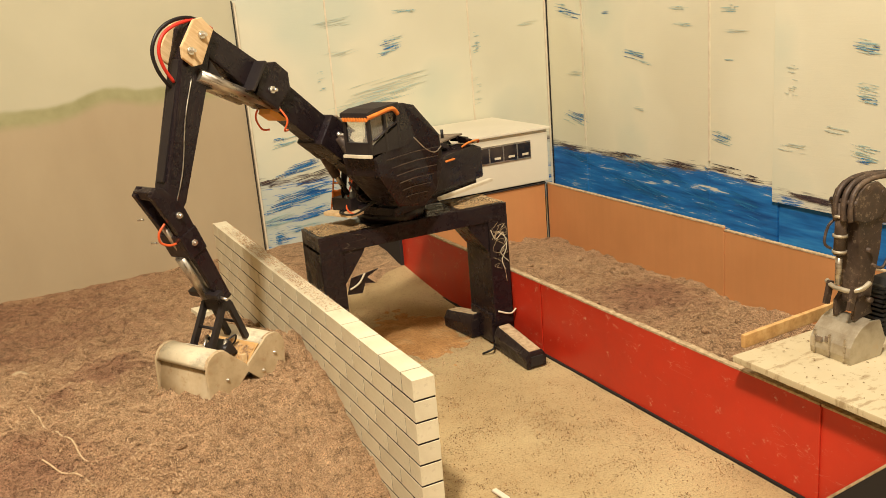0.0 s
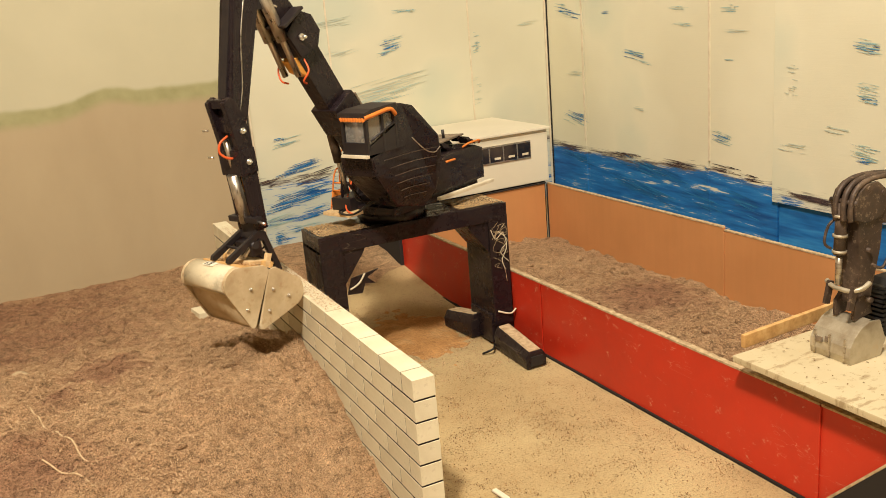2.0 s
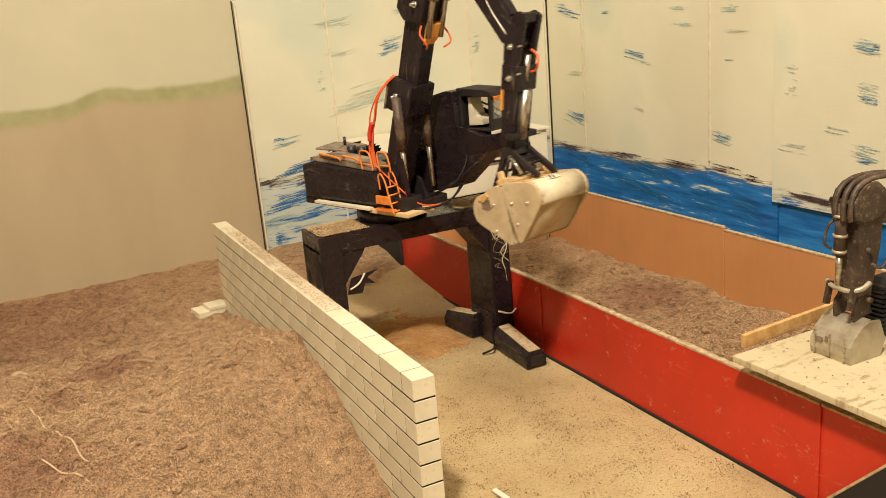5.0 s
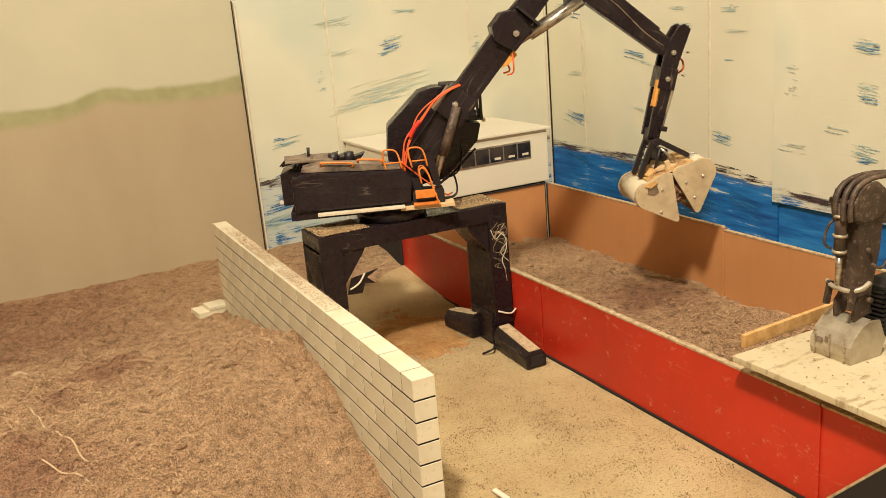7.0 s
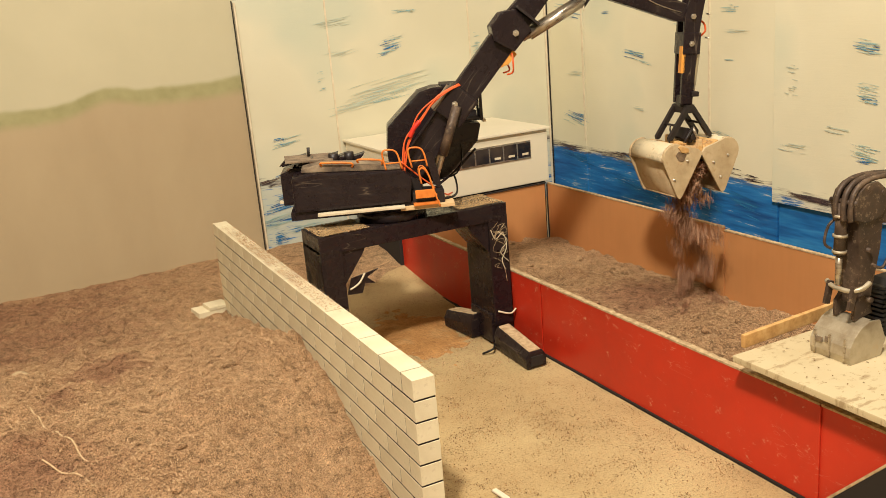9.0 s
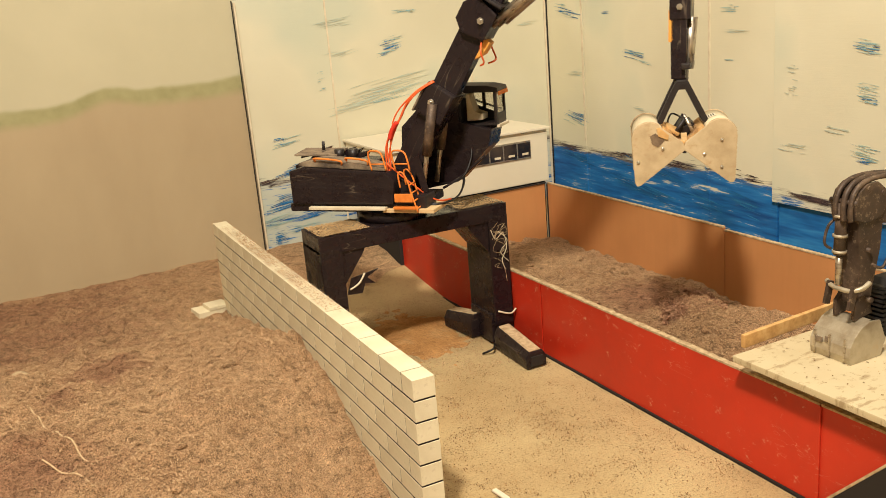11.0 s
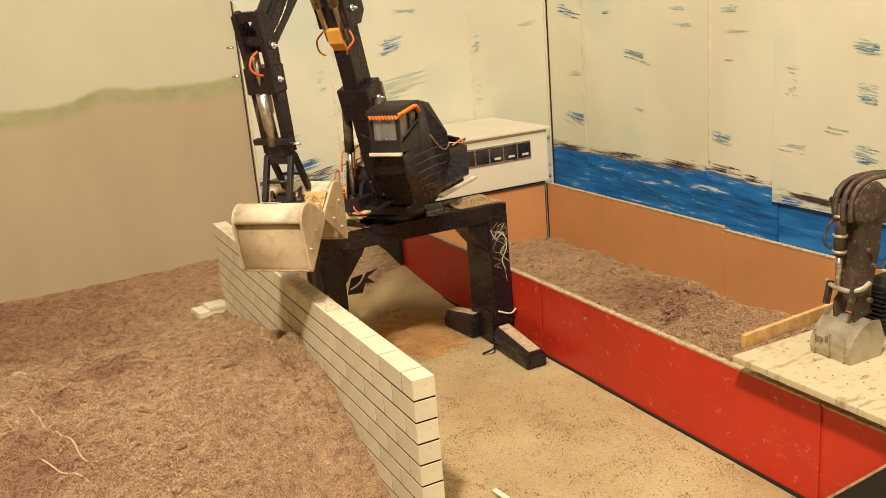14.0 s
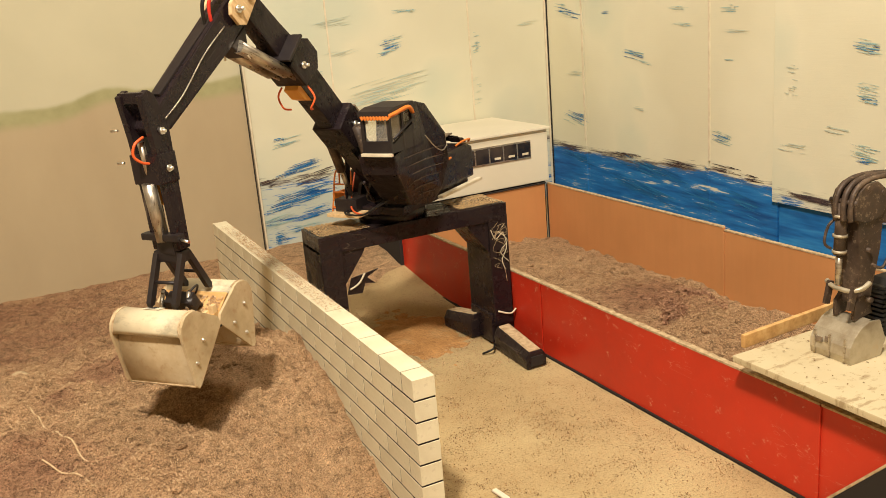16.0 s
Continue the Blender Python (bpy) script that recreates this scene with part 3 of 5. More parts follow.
strokes(board_side, "y", 0.9612, [
    (1.090, 0.522, 0.061, 0.009, "stroke_blue", 12), (1.097, 0.525, 0.066, 0.016, "stroke_teal", 8), (1.072, 0.271, 0.062, 0.010, "stroke_blue", 14),
    (1.080, 0.262, 0.067, 0.014, "stroke_teal", 10), (0.840, 0.422, 0.050, 0.009, "stroke_blue", 9), (0.830, 0.420, 0.061, 0.011, "stroke_teal", 10),
    (0.682, 0.487, 0.037, 0.003, "stroke_teal", 6), (0.690, 0.520, 0.042, 0.003, "stroke_teal", 5), (0.546, 0.515, 0.029, 0.007, "stroke_teal", 8),
    (0.531, 0.473, 0.043, 0.005, "stroke_wash", 8), (0.565, 0.261, 0.034, 0.013, "stroke_teal", 16), (0.568, 0.263, 0.028, 0.009, "stroke_blue", 6),
    (0.546, 0.419, 0.018, 0.004, "stroke_teal", 5), (1.072, 0.375, 0.052, 0.008, "stroke_wash", 8), (0.824, 0.305, 0.024, 0.006, "stroke_wash", 6),
    (0.938, 0.518, 0.029, 0.004, "stroke_blue", 4), (1.093, 0.186, 0.083, 0.007, "stroke_dark", 14), (0.879, 0.193, 0.070, 0.007, "stroke_dark", 16),
    (0.704, 0.193, 0.063, 0.007, "stroke_dark", 16), (0.552, 0.200, 0.046, 0.007, "stroke_dark", 16), (0.476, 0.190, 0.034, 0.007, "stroke_dark", 12),
    (1.075, 0.165, 0.091, 0.009, "stroke_blue", 18), (0.789, 0.170, 0.129, 0.016, "stroke_blue", 26), (0.830, 0.124, 0.153, 0.013, "stroke_blue", 30),
    (0.625, 0.130, 0.082, 0.020, "stroke_blue", 24), (0.513, 0.136, 0.059, 0.019, "stroke_blue", 24), (0.608, 0.157, 0.010, 0.039, "stroke_blue", 18),
], 62)
strokes(board_sky, "y", 0.9532, [
    (0.230, 0.442, 0.031, 0.010, "stroke_blue", 9), (0.230, 0.447, 0.037, 0.013, "stroke_teal", 14), (0.224, 0.371, 0.029, 0.017, "stroke_teal", 18),
    (0.221, 0.358, 0.021, 0.006, "stroke_blue", 5), (0.225, 0.271, 0.034, 0.012, "stroke_teal", 18), (0.222, 0.258, 0.022, 0.006, "stroke_blue", 6),
    (0.384, 0.386, 0.018, 0.028, "stroke_wash", 14), (0.339, 0.175, 0.059, 0.005, "stroke_dark", 26), (0.380, 0.264, 0.038, 0.008, "stroke_wash", 8),
    (0.283, 0.305, 0.034, 0.008, "stroke_wash", 6),
], 63)

# red boards along the yard
red_len = [(-0.60, -0.174), (-0.172, 0.378), (0.380, 1.178)]
for y0, y1 in red_len:
    slab("red_board", (0.4015, (y0 + y1) / 2, 0.060), (0.007, y1 - y0, 0.128), "red", "glossy red painted cardboard board with scuffs", 0.0008)
    bm = B()
    rng = random.Random(int(y1 * 1000))
    n = int((y1 - y0) / 0.006)
    hi = []
    for i in range(n + 1):
        y = y0 + (y1 - y0) * i / n
        hi.append((0.3977 - rng.random() * 0.0005, 0.4054 + rng.random() * 0.0006, y, 0.1255 + rng.random() * 0.0012))
    vs = [[bm.verts.new(p) for p in ((a, y, 0.1235), (a, y, z), (b, y, z), (b, y, 0.1235))] for a, b, y, z in hi]
    for p, q2 in zip(vs, vs[1:]):
        for k in range(4):
            bm.faces.new((p[k], p[(k + 1) % 4], q2[(k + 1) % 4], q2[k]))
    bm.faces.new(vs[0])
    bm.faces.new(vs[-1])
    tagged(part("board_rim", bm, "edge"), "torn pale paper rim of the red board", kind="structure")
# Shade under the board's lower edge, laid on as a dark strip.
slab("trim", (0.3968, 0.2, 0.002), (0.003, 1.6, 0.004), "dark", "dark strip drawn as the shaded gap under the red board")
for y in (-0.173, 0.379):
    slab("trim", (0.3965, y, 0.062), (0.0015, 0.004, 0.122), "red", "raised seam of the red board", 0.0005)

# brown cardboard sides of the bin
slab("bin_side", (0.5775, 0.903, 0.077), (0.345, 0.006, 0.156), "cardboard", "brown cardboard back of the sand bin", 0.001)
for y0, y1, h in ((-0.6, 0.345, 0.150), (0.347, 0.900, 0.155)):
    slab("bin_side", (0.760, (y0 + y1) / 2, h / 2), (0.006, y1 - y0, h), "cardboard", "brown cardboard side of the sand bin", 0.001)
    slab("trim", (0.760, (y0 + y1) / 2, h + 0.001), (0.0075, y1 - y0 - 0.002, 0.003), "edge", "torn pale rim of the cardboard", 0.001)
slab("trim", (0.577, 0.8985, 0.1575), (0.350, 0.004, 0.0025), "dark", "dark line on the rim of the cardboard")
slab("trim", (0.7555, 0.345, 0.074), (0.002, 0.006, 0.148), "cardboard", "folded seam in the cardboard", 0.0005)
# Dark strip painted for the shade where the two cardboard sides meet.
slab("trim", (0.7555, 0.8990, 0.08), (0.002, 0.002, 0.15), "dark", "dark strip drawn as the shade in the corner of the cardboard bin")


# ---- white terminal building model ----
def building():
    t = empty("terminal_building", pose(0, 0, 0), "white card model building with a strip of dark windows", "model building")
    part("wall", box(B(), (0.580, 1.048, 0.2155), (0.396, 0.250, 0.119), None, 0.003), "white", t)
    part("roof", box(B(), (0.580, 1.046, 0.2785), (0.404, 0.262, 0.006), None, 0.002), "white", t)
    part("base", box(B(), (0.580, 1.048, 0.0785), (0.38, 0.24, 0.155), None, 0.002), "dark", t, "dark support under the building")
    fr = part("window_frame", box(B(), (0.605, 0.9215, 0.236), (0.252, 0.003, 0.040), None, 0.0008), "steel", t)
    n = 7
    for i in range(n):
        x = 0.605 - 0.126 + (i + 0.5) * 0.252 / n
        part("window_pane", box(B(), (x, 0.9197, 0.236), (0.252 / n - 0.004, 0.0015, 0.033)), "dark_window", fr, "dark glossy window pane")
        if i > 3:
            part("window_sign", box(B(), (x + 0.002, 0.9187, 0.227), (0.016, 0.0006, 0.005)), "trim", fr, "small pale bar behind the window")
    return t


building()


# ---- white board with the parked model excavator ----
def ramp_board():
    t = empty("board_platform", pose(0, 0, 0), "worn white wooden board resting on the red board", "board")
    part("deck", box(B(), (0.70, -0.425, 0.1505), (0.656, 0.71, 0.008), None, 0.0015), "board", t)
    part("edge_strip", box(B(), (0.552, -0.050, 0.1625), (0.31, 0.006, 0.016), Euler((0, 0, radians(4))).to_matrix(), 0.001), "ply", t, "thin bare wood strip")
    rng = random.Random(55)
    bm = B()
    for _ in range(900):
        x, y = rng.uniform(0.38, 0.72), rng.uniform(-0.46, -0.075)
        if rng.random() > 0.25 + 0.9 * max(0.0, fnoise(x, y, 22, 71.0)):
            continue
        c = Vector((x, y, 0.1551 + rng.random() * 0.0006))
        a, l, w = rng.uniform(0, math.tau), rng.uniform(0.0010, 0.0030), rng.uniform(0.0007, 0.0014)
        p, q2 = Vector((math.cos(a), math.sin(a), rng.uniform(-0.2, 0.2))) * l, Vector((-math.sin(a), math.cos(a), 0)) * w
        bm.faces.new([bm.verts.new(c + i * p + j * q2) for i, j in ((-0.5, -0.5), (0.5, -0.5), (0.5, 0.5), (-0.5, 0.5))])
    tagged(part("spilled_grit", bm, "grit", t, "brown grit scattered on the board"), kind="stuff")
    part("support", box(B(), (0.80, -0.42, 0.073), (0.05, 0.6, 0.146), None, 0.002), "dark", t)
    return t


ramp_board()


def toy_excavator():
    t = empty("model_excavator", pose(0.449, -0.141, 0.1546), "dirty dark metal model excavator with its bucket on the board", "model excavator")
    # bucket: curved back, two side plates, lips
    prof = [(0.0, 0.0), (-0.003, 0.009), (-0.002, 0.020), (0.005, 0.031), (0.015, 0.040), (0.028, 0.045)]
    inner = [(x + 0.003, z + 0.001) for x, z in prof]
    bm = B()
    prism(bm, prof + inner[::-1], -0.025, 0.025)
    prism(bm, [(0.0, 0.0), (0.047, 0.002), (0.047, 0.005), (0.002, 0.003)], -0.025, 0.025)
    bucket = part("bucket", bm, "bucket", t, "worn pale metal bucket with scratches")
    for y in (-0.0255, 0.0255):
        part("side_plate", prism(B(), prof + [(0.044, 0.043), (0.054, 0.019), (0.047, 0.0)], y - 0.0012, y + 0.0012, 0.0004), "bucket", bucket)
    # Steel strips imitate the vertical highlight lines on the smooth curved back.
    for k in range(3):
        part("wear_strip", box(B(), (-0.0025, -0.020 + k * 0.020, 0.017), (0.003, 0.0022, 0.026), None, 0.0006), "steel", bucket)
    for y, z, w in ((0.014, 0.020, 0.009), (0.003, 0.023, 0.006)):
        part("smudge", box(B(), (-0.0032, y, z), (0.0014, w, 0.006), None, 0.0004), "dusty", bucket, "dark smudged patch")
    # bucket ears and linkage
    for y in (-0.012, 0.012):
        part("bucket_ear", prism(B(), [(0.018, 0.044), (0.046, 0.048), (0.040, 0.068), (0.028, 0.072), (0.018, 0.062)], y - 0.0025, y + 0.0025, 0.0008), "toy", t)
        part("link_arm", prism(B(), [(0.004, 0.060), (0.012, 0.058), (0.018, 0.084), (0.010, 0.086)], y * 1.3 - 0.002, y * 1.3 + 0.002, 0.0008), "toy", t)
    part("link_bar", cord(B(), [(0.030, -0.022, 0.088), (0.018, -0.021, 0.083), (0.011, -0.012, 0.080), (0.010, 0.0, 0.080), (0.011, 0.012, 0.081), (0.014, 0.021, 0.084)], 0.0028), "bucket", t, "curved tan steel link yoke")
    part("link_bar", rod(B(), (0.036, -0.021, 0.066), (0.036, 0.021, 0.066), 0.0032), "toy", t)
    # stick and its cylinder
    part("stick", prism(B(), [(0.026, 0.060), (0.044, 0.060), (0.056, 0.12), (0.062, 0.168), (0.056, 0.190), (0.038, 0.197), (0.024, 0.188), (0.020, 0.170), (0.024, 0.11)], -0.0125, 0.0125, 0.003), "toy", t)
    part("cylinder", rod(B(), (0.012, 0.004, 0.118), (0.014, 0.004, 0.176), 0.0064), "toy", t)
    part("cylinder_rod", rod(B(), (0.012, 0.004, 0.084), (0.012, 0.004, 0.120), 0.0036), "steel", t)
    for z in (0.120, 0.138, 0.160):
        part("clamp", rod(B(), (0.012, 0.004, z), (0.0122, 0.004, z + 0.003), 0.0078), "bucket", t)
    for y in (-0.0140, 0.0140):
        part("stick_plate", prism(B(), [(0.012, 0.160), (0.010, 0.176), (0.016, 0.189), (0.028, 0.197), (0.044, 0.197), (0.056, 0.188), (0.060, 0.172), (0.052, 0.158), (0.030, 0.154)], y - 0.002, y + 0.002, 0.0008), "toy", t)
    for x, z in ((0.012, 0.178), (0.030, 0.192), (0.052, 0.184), (0.036, 0.122)):
        part("pin", rod(B(), (x, -0.0175, z), (x, 0.0175, z), 0.0030), "toy", t)
    part("hose", cord(B(), [(0.034, -0.020, 0.108), (0.044, -0.026, 0.104), (0.058, -0.026, 0.126), (0.078, -0.024, 0.150), (0.11, -0.02, 0.160)], 0.0018), "toy", t)
    part("hose", cord(B(), [(0.008, 0.012, 0.124), (0.000, 0.014, 0.132), (0.004, 0.013, 0.150), (0.012, 0.010, 0.158)], 0.0016), "toy", t)
    for y, r in ((-0.012, 0.0030), (-0.003, 0.0034), (0.007, 0.0030)):
        part("hose", cord(B(), [(0.008, y, 0.158), (0.007, y, 0.174), (0.012, y, 0.189), (0.025, y, 0.198), (0.046, y, 0.201), (0.075, y, 0.199), (0.12, y * 0.8, 0.192), (0.20, y * 0.6, 0.172)], r, 8, 5), "toy", t, "dark curved hydraulic pipe")
    part("boom", prism(B(), [(0.046, 0.150), (0.052, 0.182), (0.12, 0.172), (0.26, 0.120), (0.30, 0.07), (0.27, 0.06), (0.22, 0.10), (0.12, 0.140)], -0.013, 0.013, 0.003), "toy", t)
    # undercarriage and house that carry the boom
    for y in (-0.105, 0.002):
        tr = part("track", prism(B(), [(0.088, 0.012), (0.098, 0.0), (0.30, 0.0), (0.31, 0.012), (0.305, 0.060), (0.295, 0.068), (0.105, 0.068), (0.094, 0.058)], y, y + 0.030, 0.003), "rubber", t)
        for k in range(11):
            part("track_pad", box(B(), (0.087, y + 0.015, 0.008 + k * 0.0055), (0.006, 0.032, 0.0032), None, 0.0006), "rubber", tr)
    part("house", box(B(), (0.26, 0.0, 0.095), (0.16, 0.13, 0.055), None, 0.006), "toy", t)
    return t


toy_excavator()

tagged(part("cardboard_flap", prism(B(), [(0, 0), (0.10, 0.0), (0.10, 0.105)], -0.003, 0.003, 0.0005), "dark"), "dark torn cardboard flap beside the red board", "cardboard flap").matrix_basis = pose(0.388, -0.172, -0.001, 0, 0, -93)
tagged(part("torn_edge", prism(B(), [(0, 0.0), (0.10, 0.105), (0.099, 0.108), (-0.002, 0.002)], -0.0036, 0.0036, 0.0005), "edge"), "torn tan paper edge on the dark flap", "cardboard edge").matrix_basis = pose(0.388, -0.172, -0.001, 0, 0, -93)
for line in (((-0.362, 0.385), (-0.347, 0.337), (-0.327, 0.270), (-0.309, 0.199)), ((-0.358, 0.250), (-0.326, 0.194), (-0.285, 0.122))):
    pts = []
    for (xa, ya), (xb, yb) in zip(line, line[1:]):
        pts += [(xa + (xb - xa) * k / 4, ya + (yb - ya) * k / 4 + 0.0008 * math.sin(2.0 * k)) for k in range(4)]
    pts.append(line[-1])
    bm = cord(B(), [(x, y, heap_height(x, y) + 0.0003) for x, y in pts], 0.0012, 6, 3)
    tagged(part("straw", bm, "sawdust_pale"), "pale flattened dry straw lying on the sand heap", "straw")
bm = box(B(), (0, 0, 0.002), (0.007, 0.026, 0.003), None, 0.001)
for v in bm.verts:
    v.co.z += 0.003 * noise.noise(v.co * 140)
    v.co.x += 0.003 * noise.noise(v.co * 90 + Vector((5, 0, 0)))
tagged(part("paper_scrap", bm, "white"), "small white crumpled paper scrap on the yard floor", "paper").matrix_basis = pose(0.119, 0.046, 0.001, 0, 0, 8)
stone = B()
ball(stone, (0, 0, 0), 0.014, 10)
for v in stone.verts:
    v.co *= 1 + 0.25 * noise.noise(v.co * 60)
    v.co.z *= 0.6
tagged(part("stone", stone, "edge"), "pale lump lying on the sand", "stone").matrix_basis = pose(-0.372, 0.56, heap_height(-0.372, 0.56) + 0.003)


# ---- portal crane ----
CX, CY = 0.2117, 0.5172
FOOT_R, FOOT_Z = 0.0254, 0.2984
BOOM, STICK, LOWER = 0.4124, 0.2172, 0.1378
crane = empty("portal_crane", pose(CX, CY, 0), "black tape-covered model material handler on a portal frame with clamshell grab", "model crane")


def bolt(parent, p, side, r=0.0045, long=0.010):
    bm = B()
    rod(bm, p, (p[0], p[1] + side * 0.003, p[2]), r * 1.15, seg=6)
    rod(bm, p, (p[0], p[1] + side * long, p[2]), r * 0.5, seg=8)
    return part("bolt", bm, "bolt", parent, "shiny steel bolt and nut")


def portal():
    x0, x1, y0, y1, zt = 0.064 - CX, 0.392 - CX, 0.461 - CY, 0.544 - CY, 0.246
    part("beam", box(B(), ((x0 + x1) / 2, (y0 + y1) / 2, zt - 0.014), (x1 - x0, y1 - y0, 0.028), None, 0.002), "tape", crane)
    for xa, xb, s in ((x0, x0 + 0.036, 1), (x1 - 0.036, x1, -1)):
        part("leg", box(B(), ((xa + xb) / 2, (y0 + y1) / 2, 0.131), (0.036, y1 - y0 + 0.001, 0.190), None, 0.002), "tape", crane)
        xi = xb if s > 0 else xa
        part("gusset", prism(B(), [(xi, 0.222), (xi + s * 0.040, 0.222), (xi + s * 0.034, 0.210), (xi, 0.165)], y0 + 0.003, y1 - 0.003, 0.001), "tape", crane)
        cx = (xa + xb) / 2
        part("leg_base", box(B(), (cx, (y0 + y1) / 2, 0.030), (0.044, y1 - y0 - 0.010, 0.052), None, 0.003), "tape", crane)
        for sy, ya, yf, xs, hb in ((-1, y0 - 0.012, 0.338 - CY, -0.014, 0.040), (1, y1 - 0.030, 0.600 - CY, -0.026, 0.044)):
            shape = [(-0.018, 0.002), (0.018, 0.002), (0.019, 0.026), (0.012, hb), (-0.012, hb), (-0.019, 0.026)]
            bm = prism(B(), shape, min(ya, yf), max(ya, yf), 0.003)
            for v in bm.verts:
                k = abs(v.co.y - ya) / abs(yf - ya)
                if v.co.z > 0.015:
                    v.co.z *= 1 - 0.28 * k * k
                v.co.x += cx + xs * (0.7 + 0.4 * k)
            foot = part("foot", bm, "tape", crane)
            # The foot is solid; a dark plate imitates the shade inside its open end.
            part("foot_cap", box(B(), (cx + xs * 1.1, yf + sy * 0.0005, 0.014), (0.022, 0.003, 0.016), None, 0.001), "dark", foot, "dark plate drawn as the shaded hollow end of the foot")
            bm = prism(B(), [(-0.0115, hb - 0.001), (0.0115, hb - 0.001), (0.009, hb + 0.0012), (-0.009, hb + 0.0012)], min(ya, yf) + 0.004, max(ya, yf) - 0.004)
            for v in bm.verts:
                k = abs(v.co.y - ya) / abs(yf - ya)
                v.co.z *= 1 - 0.28 * k * k
                v.co.x += cx + xs * (0.7 + 0.4 * k)
            part("dust", bm, "edge", foot, "pale dust lying on the foot")
    # sand and sawdust on the beam ends
    rng = random.Random(4)
    for xa, xb in ((x0 + 0.004, x0 + 0.085), (x1 - 0.085, x1 - 0.004)):
        bm = B()
        for _ in range(3600):
            x, y = rng.uniform(xa, xb), rng.uniform(y0 + 0.004, y1 - 0.004)
            if rng.random() < 0.35 and abs(y - (y0 + y1) / 2) < 0.015:
                continue
            a, l, w = rng.uniform(0, math.tau), rng.uniform(0.0012, 0.0034), rng.uniform(0.0007, 0.0015)
            u, v = Vector((math.cos(a), math.sin(a), rng.uniform(-0.3, 0.3))) * l, Vector((-math.sin(a), math.cos(a), 0)) * w
            c = Vector((x, y, zt + 0.0012 + rng.random() * 0.0015))
            bm.faces.new([bm.verts.new(c + i * u + j * v) for i, j in ((-0.5, -0.5), (0.5, -0.5), (0.5, 0.5), (-0.5, 0.5))])
        tagged(part("sawdust", bm, "sawdust", crane, "tan sawdust lying on the beam"), kind="stuff")
    # loose tape ends and wires on the legs
    xr = x1 + 0.0012
    part("wire", cord(B(), [(x1 - 0.034, y0 - 0.002, 0.205), (x1 - 0.026, y0 - 0.003, 0.188), (x1 - 0.012, y0 - 0.003, 0.196), (x1 - 0.006, y0 - 0.003, 0.172), (x1 - 0.016, y0 - 0.003, 0.150), (x1 - 0.010, y0 - 0.003, 0.132)], 0.0006), "trim", crane, "thin pale thread")
    part("wire", cord(B(), [(x1 - 0.020, y0 - 0.002, 0.200), (x1 - 0.004, y0 - 0.003, 0.182), (x1 - 0.018, y0 - 0.003, 0.165), (x1 - 0.003, y0 - 0.003, 0.145)], 0.0005), "trim", crane, "thin pale thread")
    part("wire", cord(B(), [(x1 - 0.03, y0 - 0.003, 0.062), (x1 - 0.008, y0 - 0.005, 0.054), (x1 + 0.004, y0 - 0.004, 0.060)], 0.0016), "trim", crane, "pale tape strip")
    rng = random.Random(77)
    for k in range(8):
        z = rng.uniform(0.150, 0.220)
        pts = []
        for _ in range(5):
            pts.append((x1 - rng.uniform(0.003, 0.033), y0 - 0.0012 - rng.random() * 0.001, z))
            z += rng.uniform(-0.022, 0.012)
        part("thread", cord(B(), pts, rng.uniform(0.0002, 0.00035), 5, 4), "edge", crane, "thin pale loose thread")
    part("rag", prism(B(), [(x0 + 0.044, 0.175), (x0 + 0.090, 0.182), (x0 + 0.070, 0.172), (x0 + 0.083, 0.160), (x0 + 0.066, 0.163), (x0 + 0.060, 0.148), (x0 + 0.036, 0.150)], y0 - 0.003, y0 - 0.001), "tape", crane, "torn flap of black tape")
    part("wire", cord(B(), [(x0 + 0.040, y0 - 0.004, 0.158), (x0 + 0.055, y0 - 0.006, 0.166), (x0 + 0.066, y0 - 0.005, 0.180)], 0.0016), "trim", crane, "pale wire end")
    part("wire", cord(B(), [(x1 - 0.075, 0.0 + y0 - 0.02, 0.002), (x1 - 0.060, y0 - 0.030, 0.010), (x1 - 0.045, y0 - 0.010, 0.008), (x1 - 0.03, y0 - 0.006, 0.020)], 0.0018), "black_wire", crane)
    part("slew_ring", rod(B(), (0, 0, 0.245), (0, 0, 0.264), 0.055, seg=32), "tape", crane)


portal()


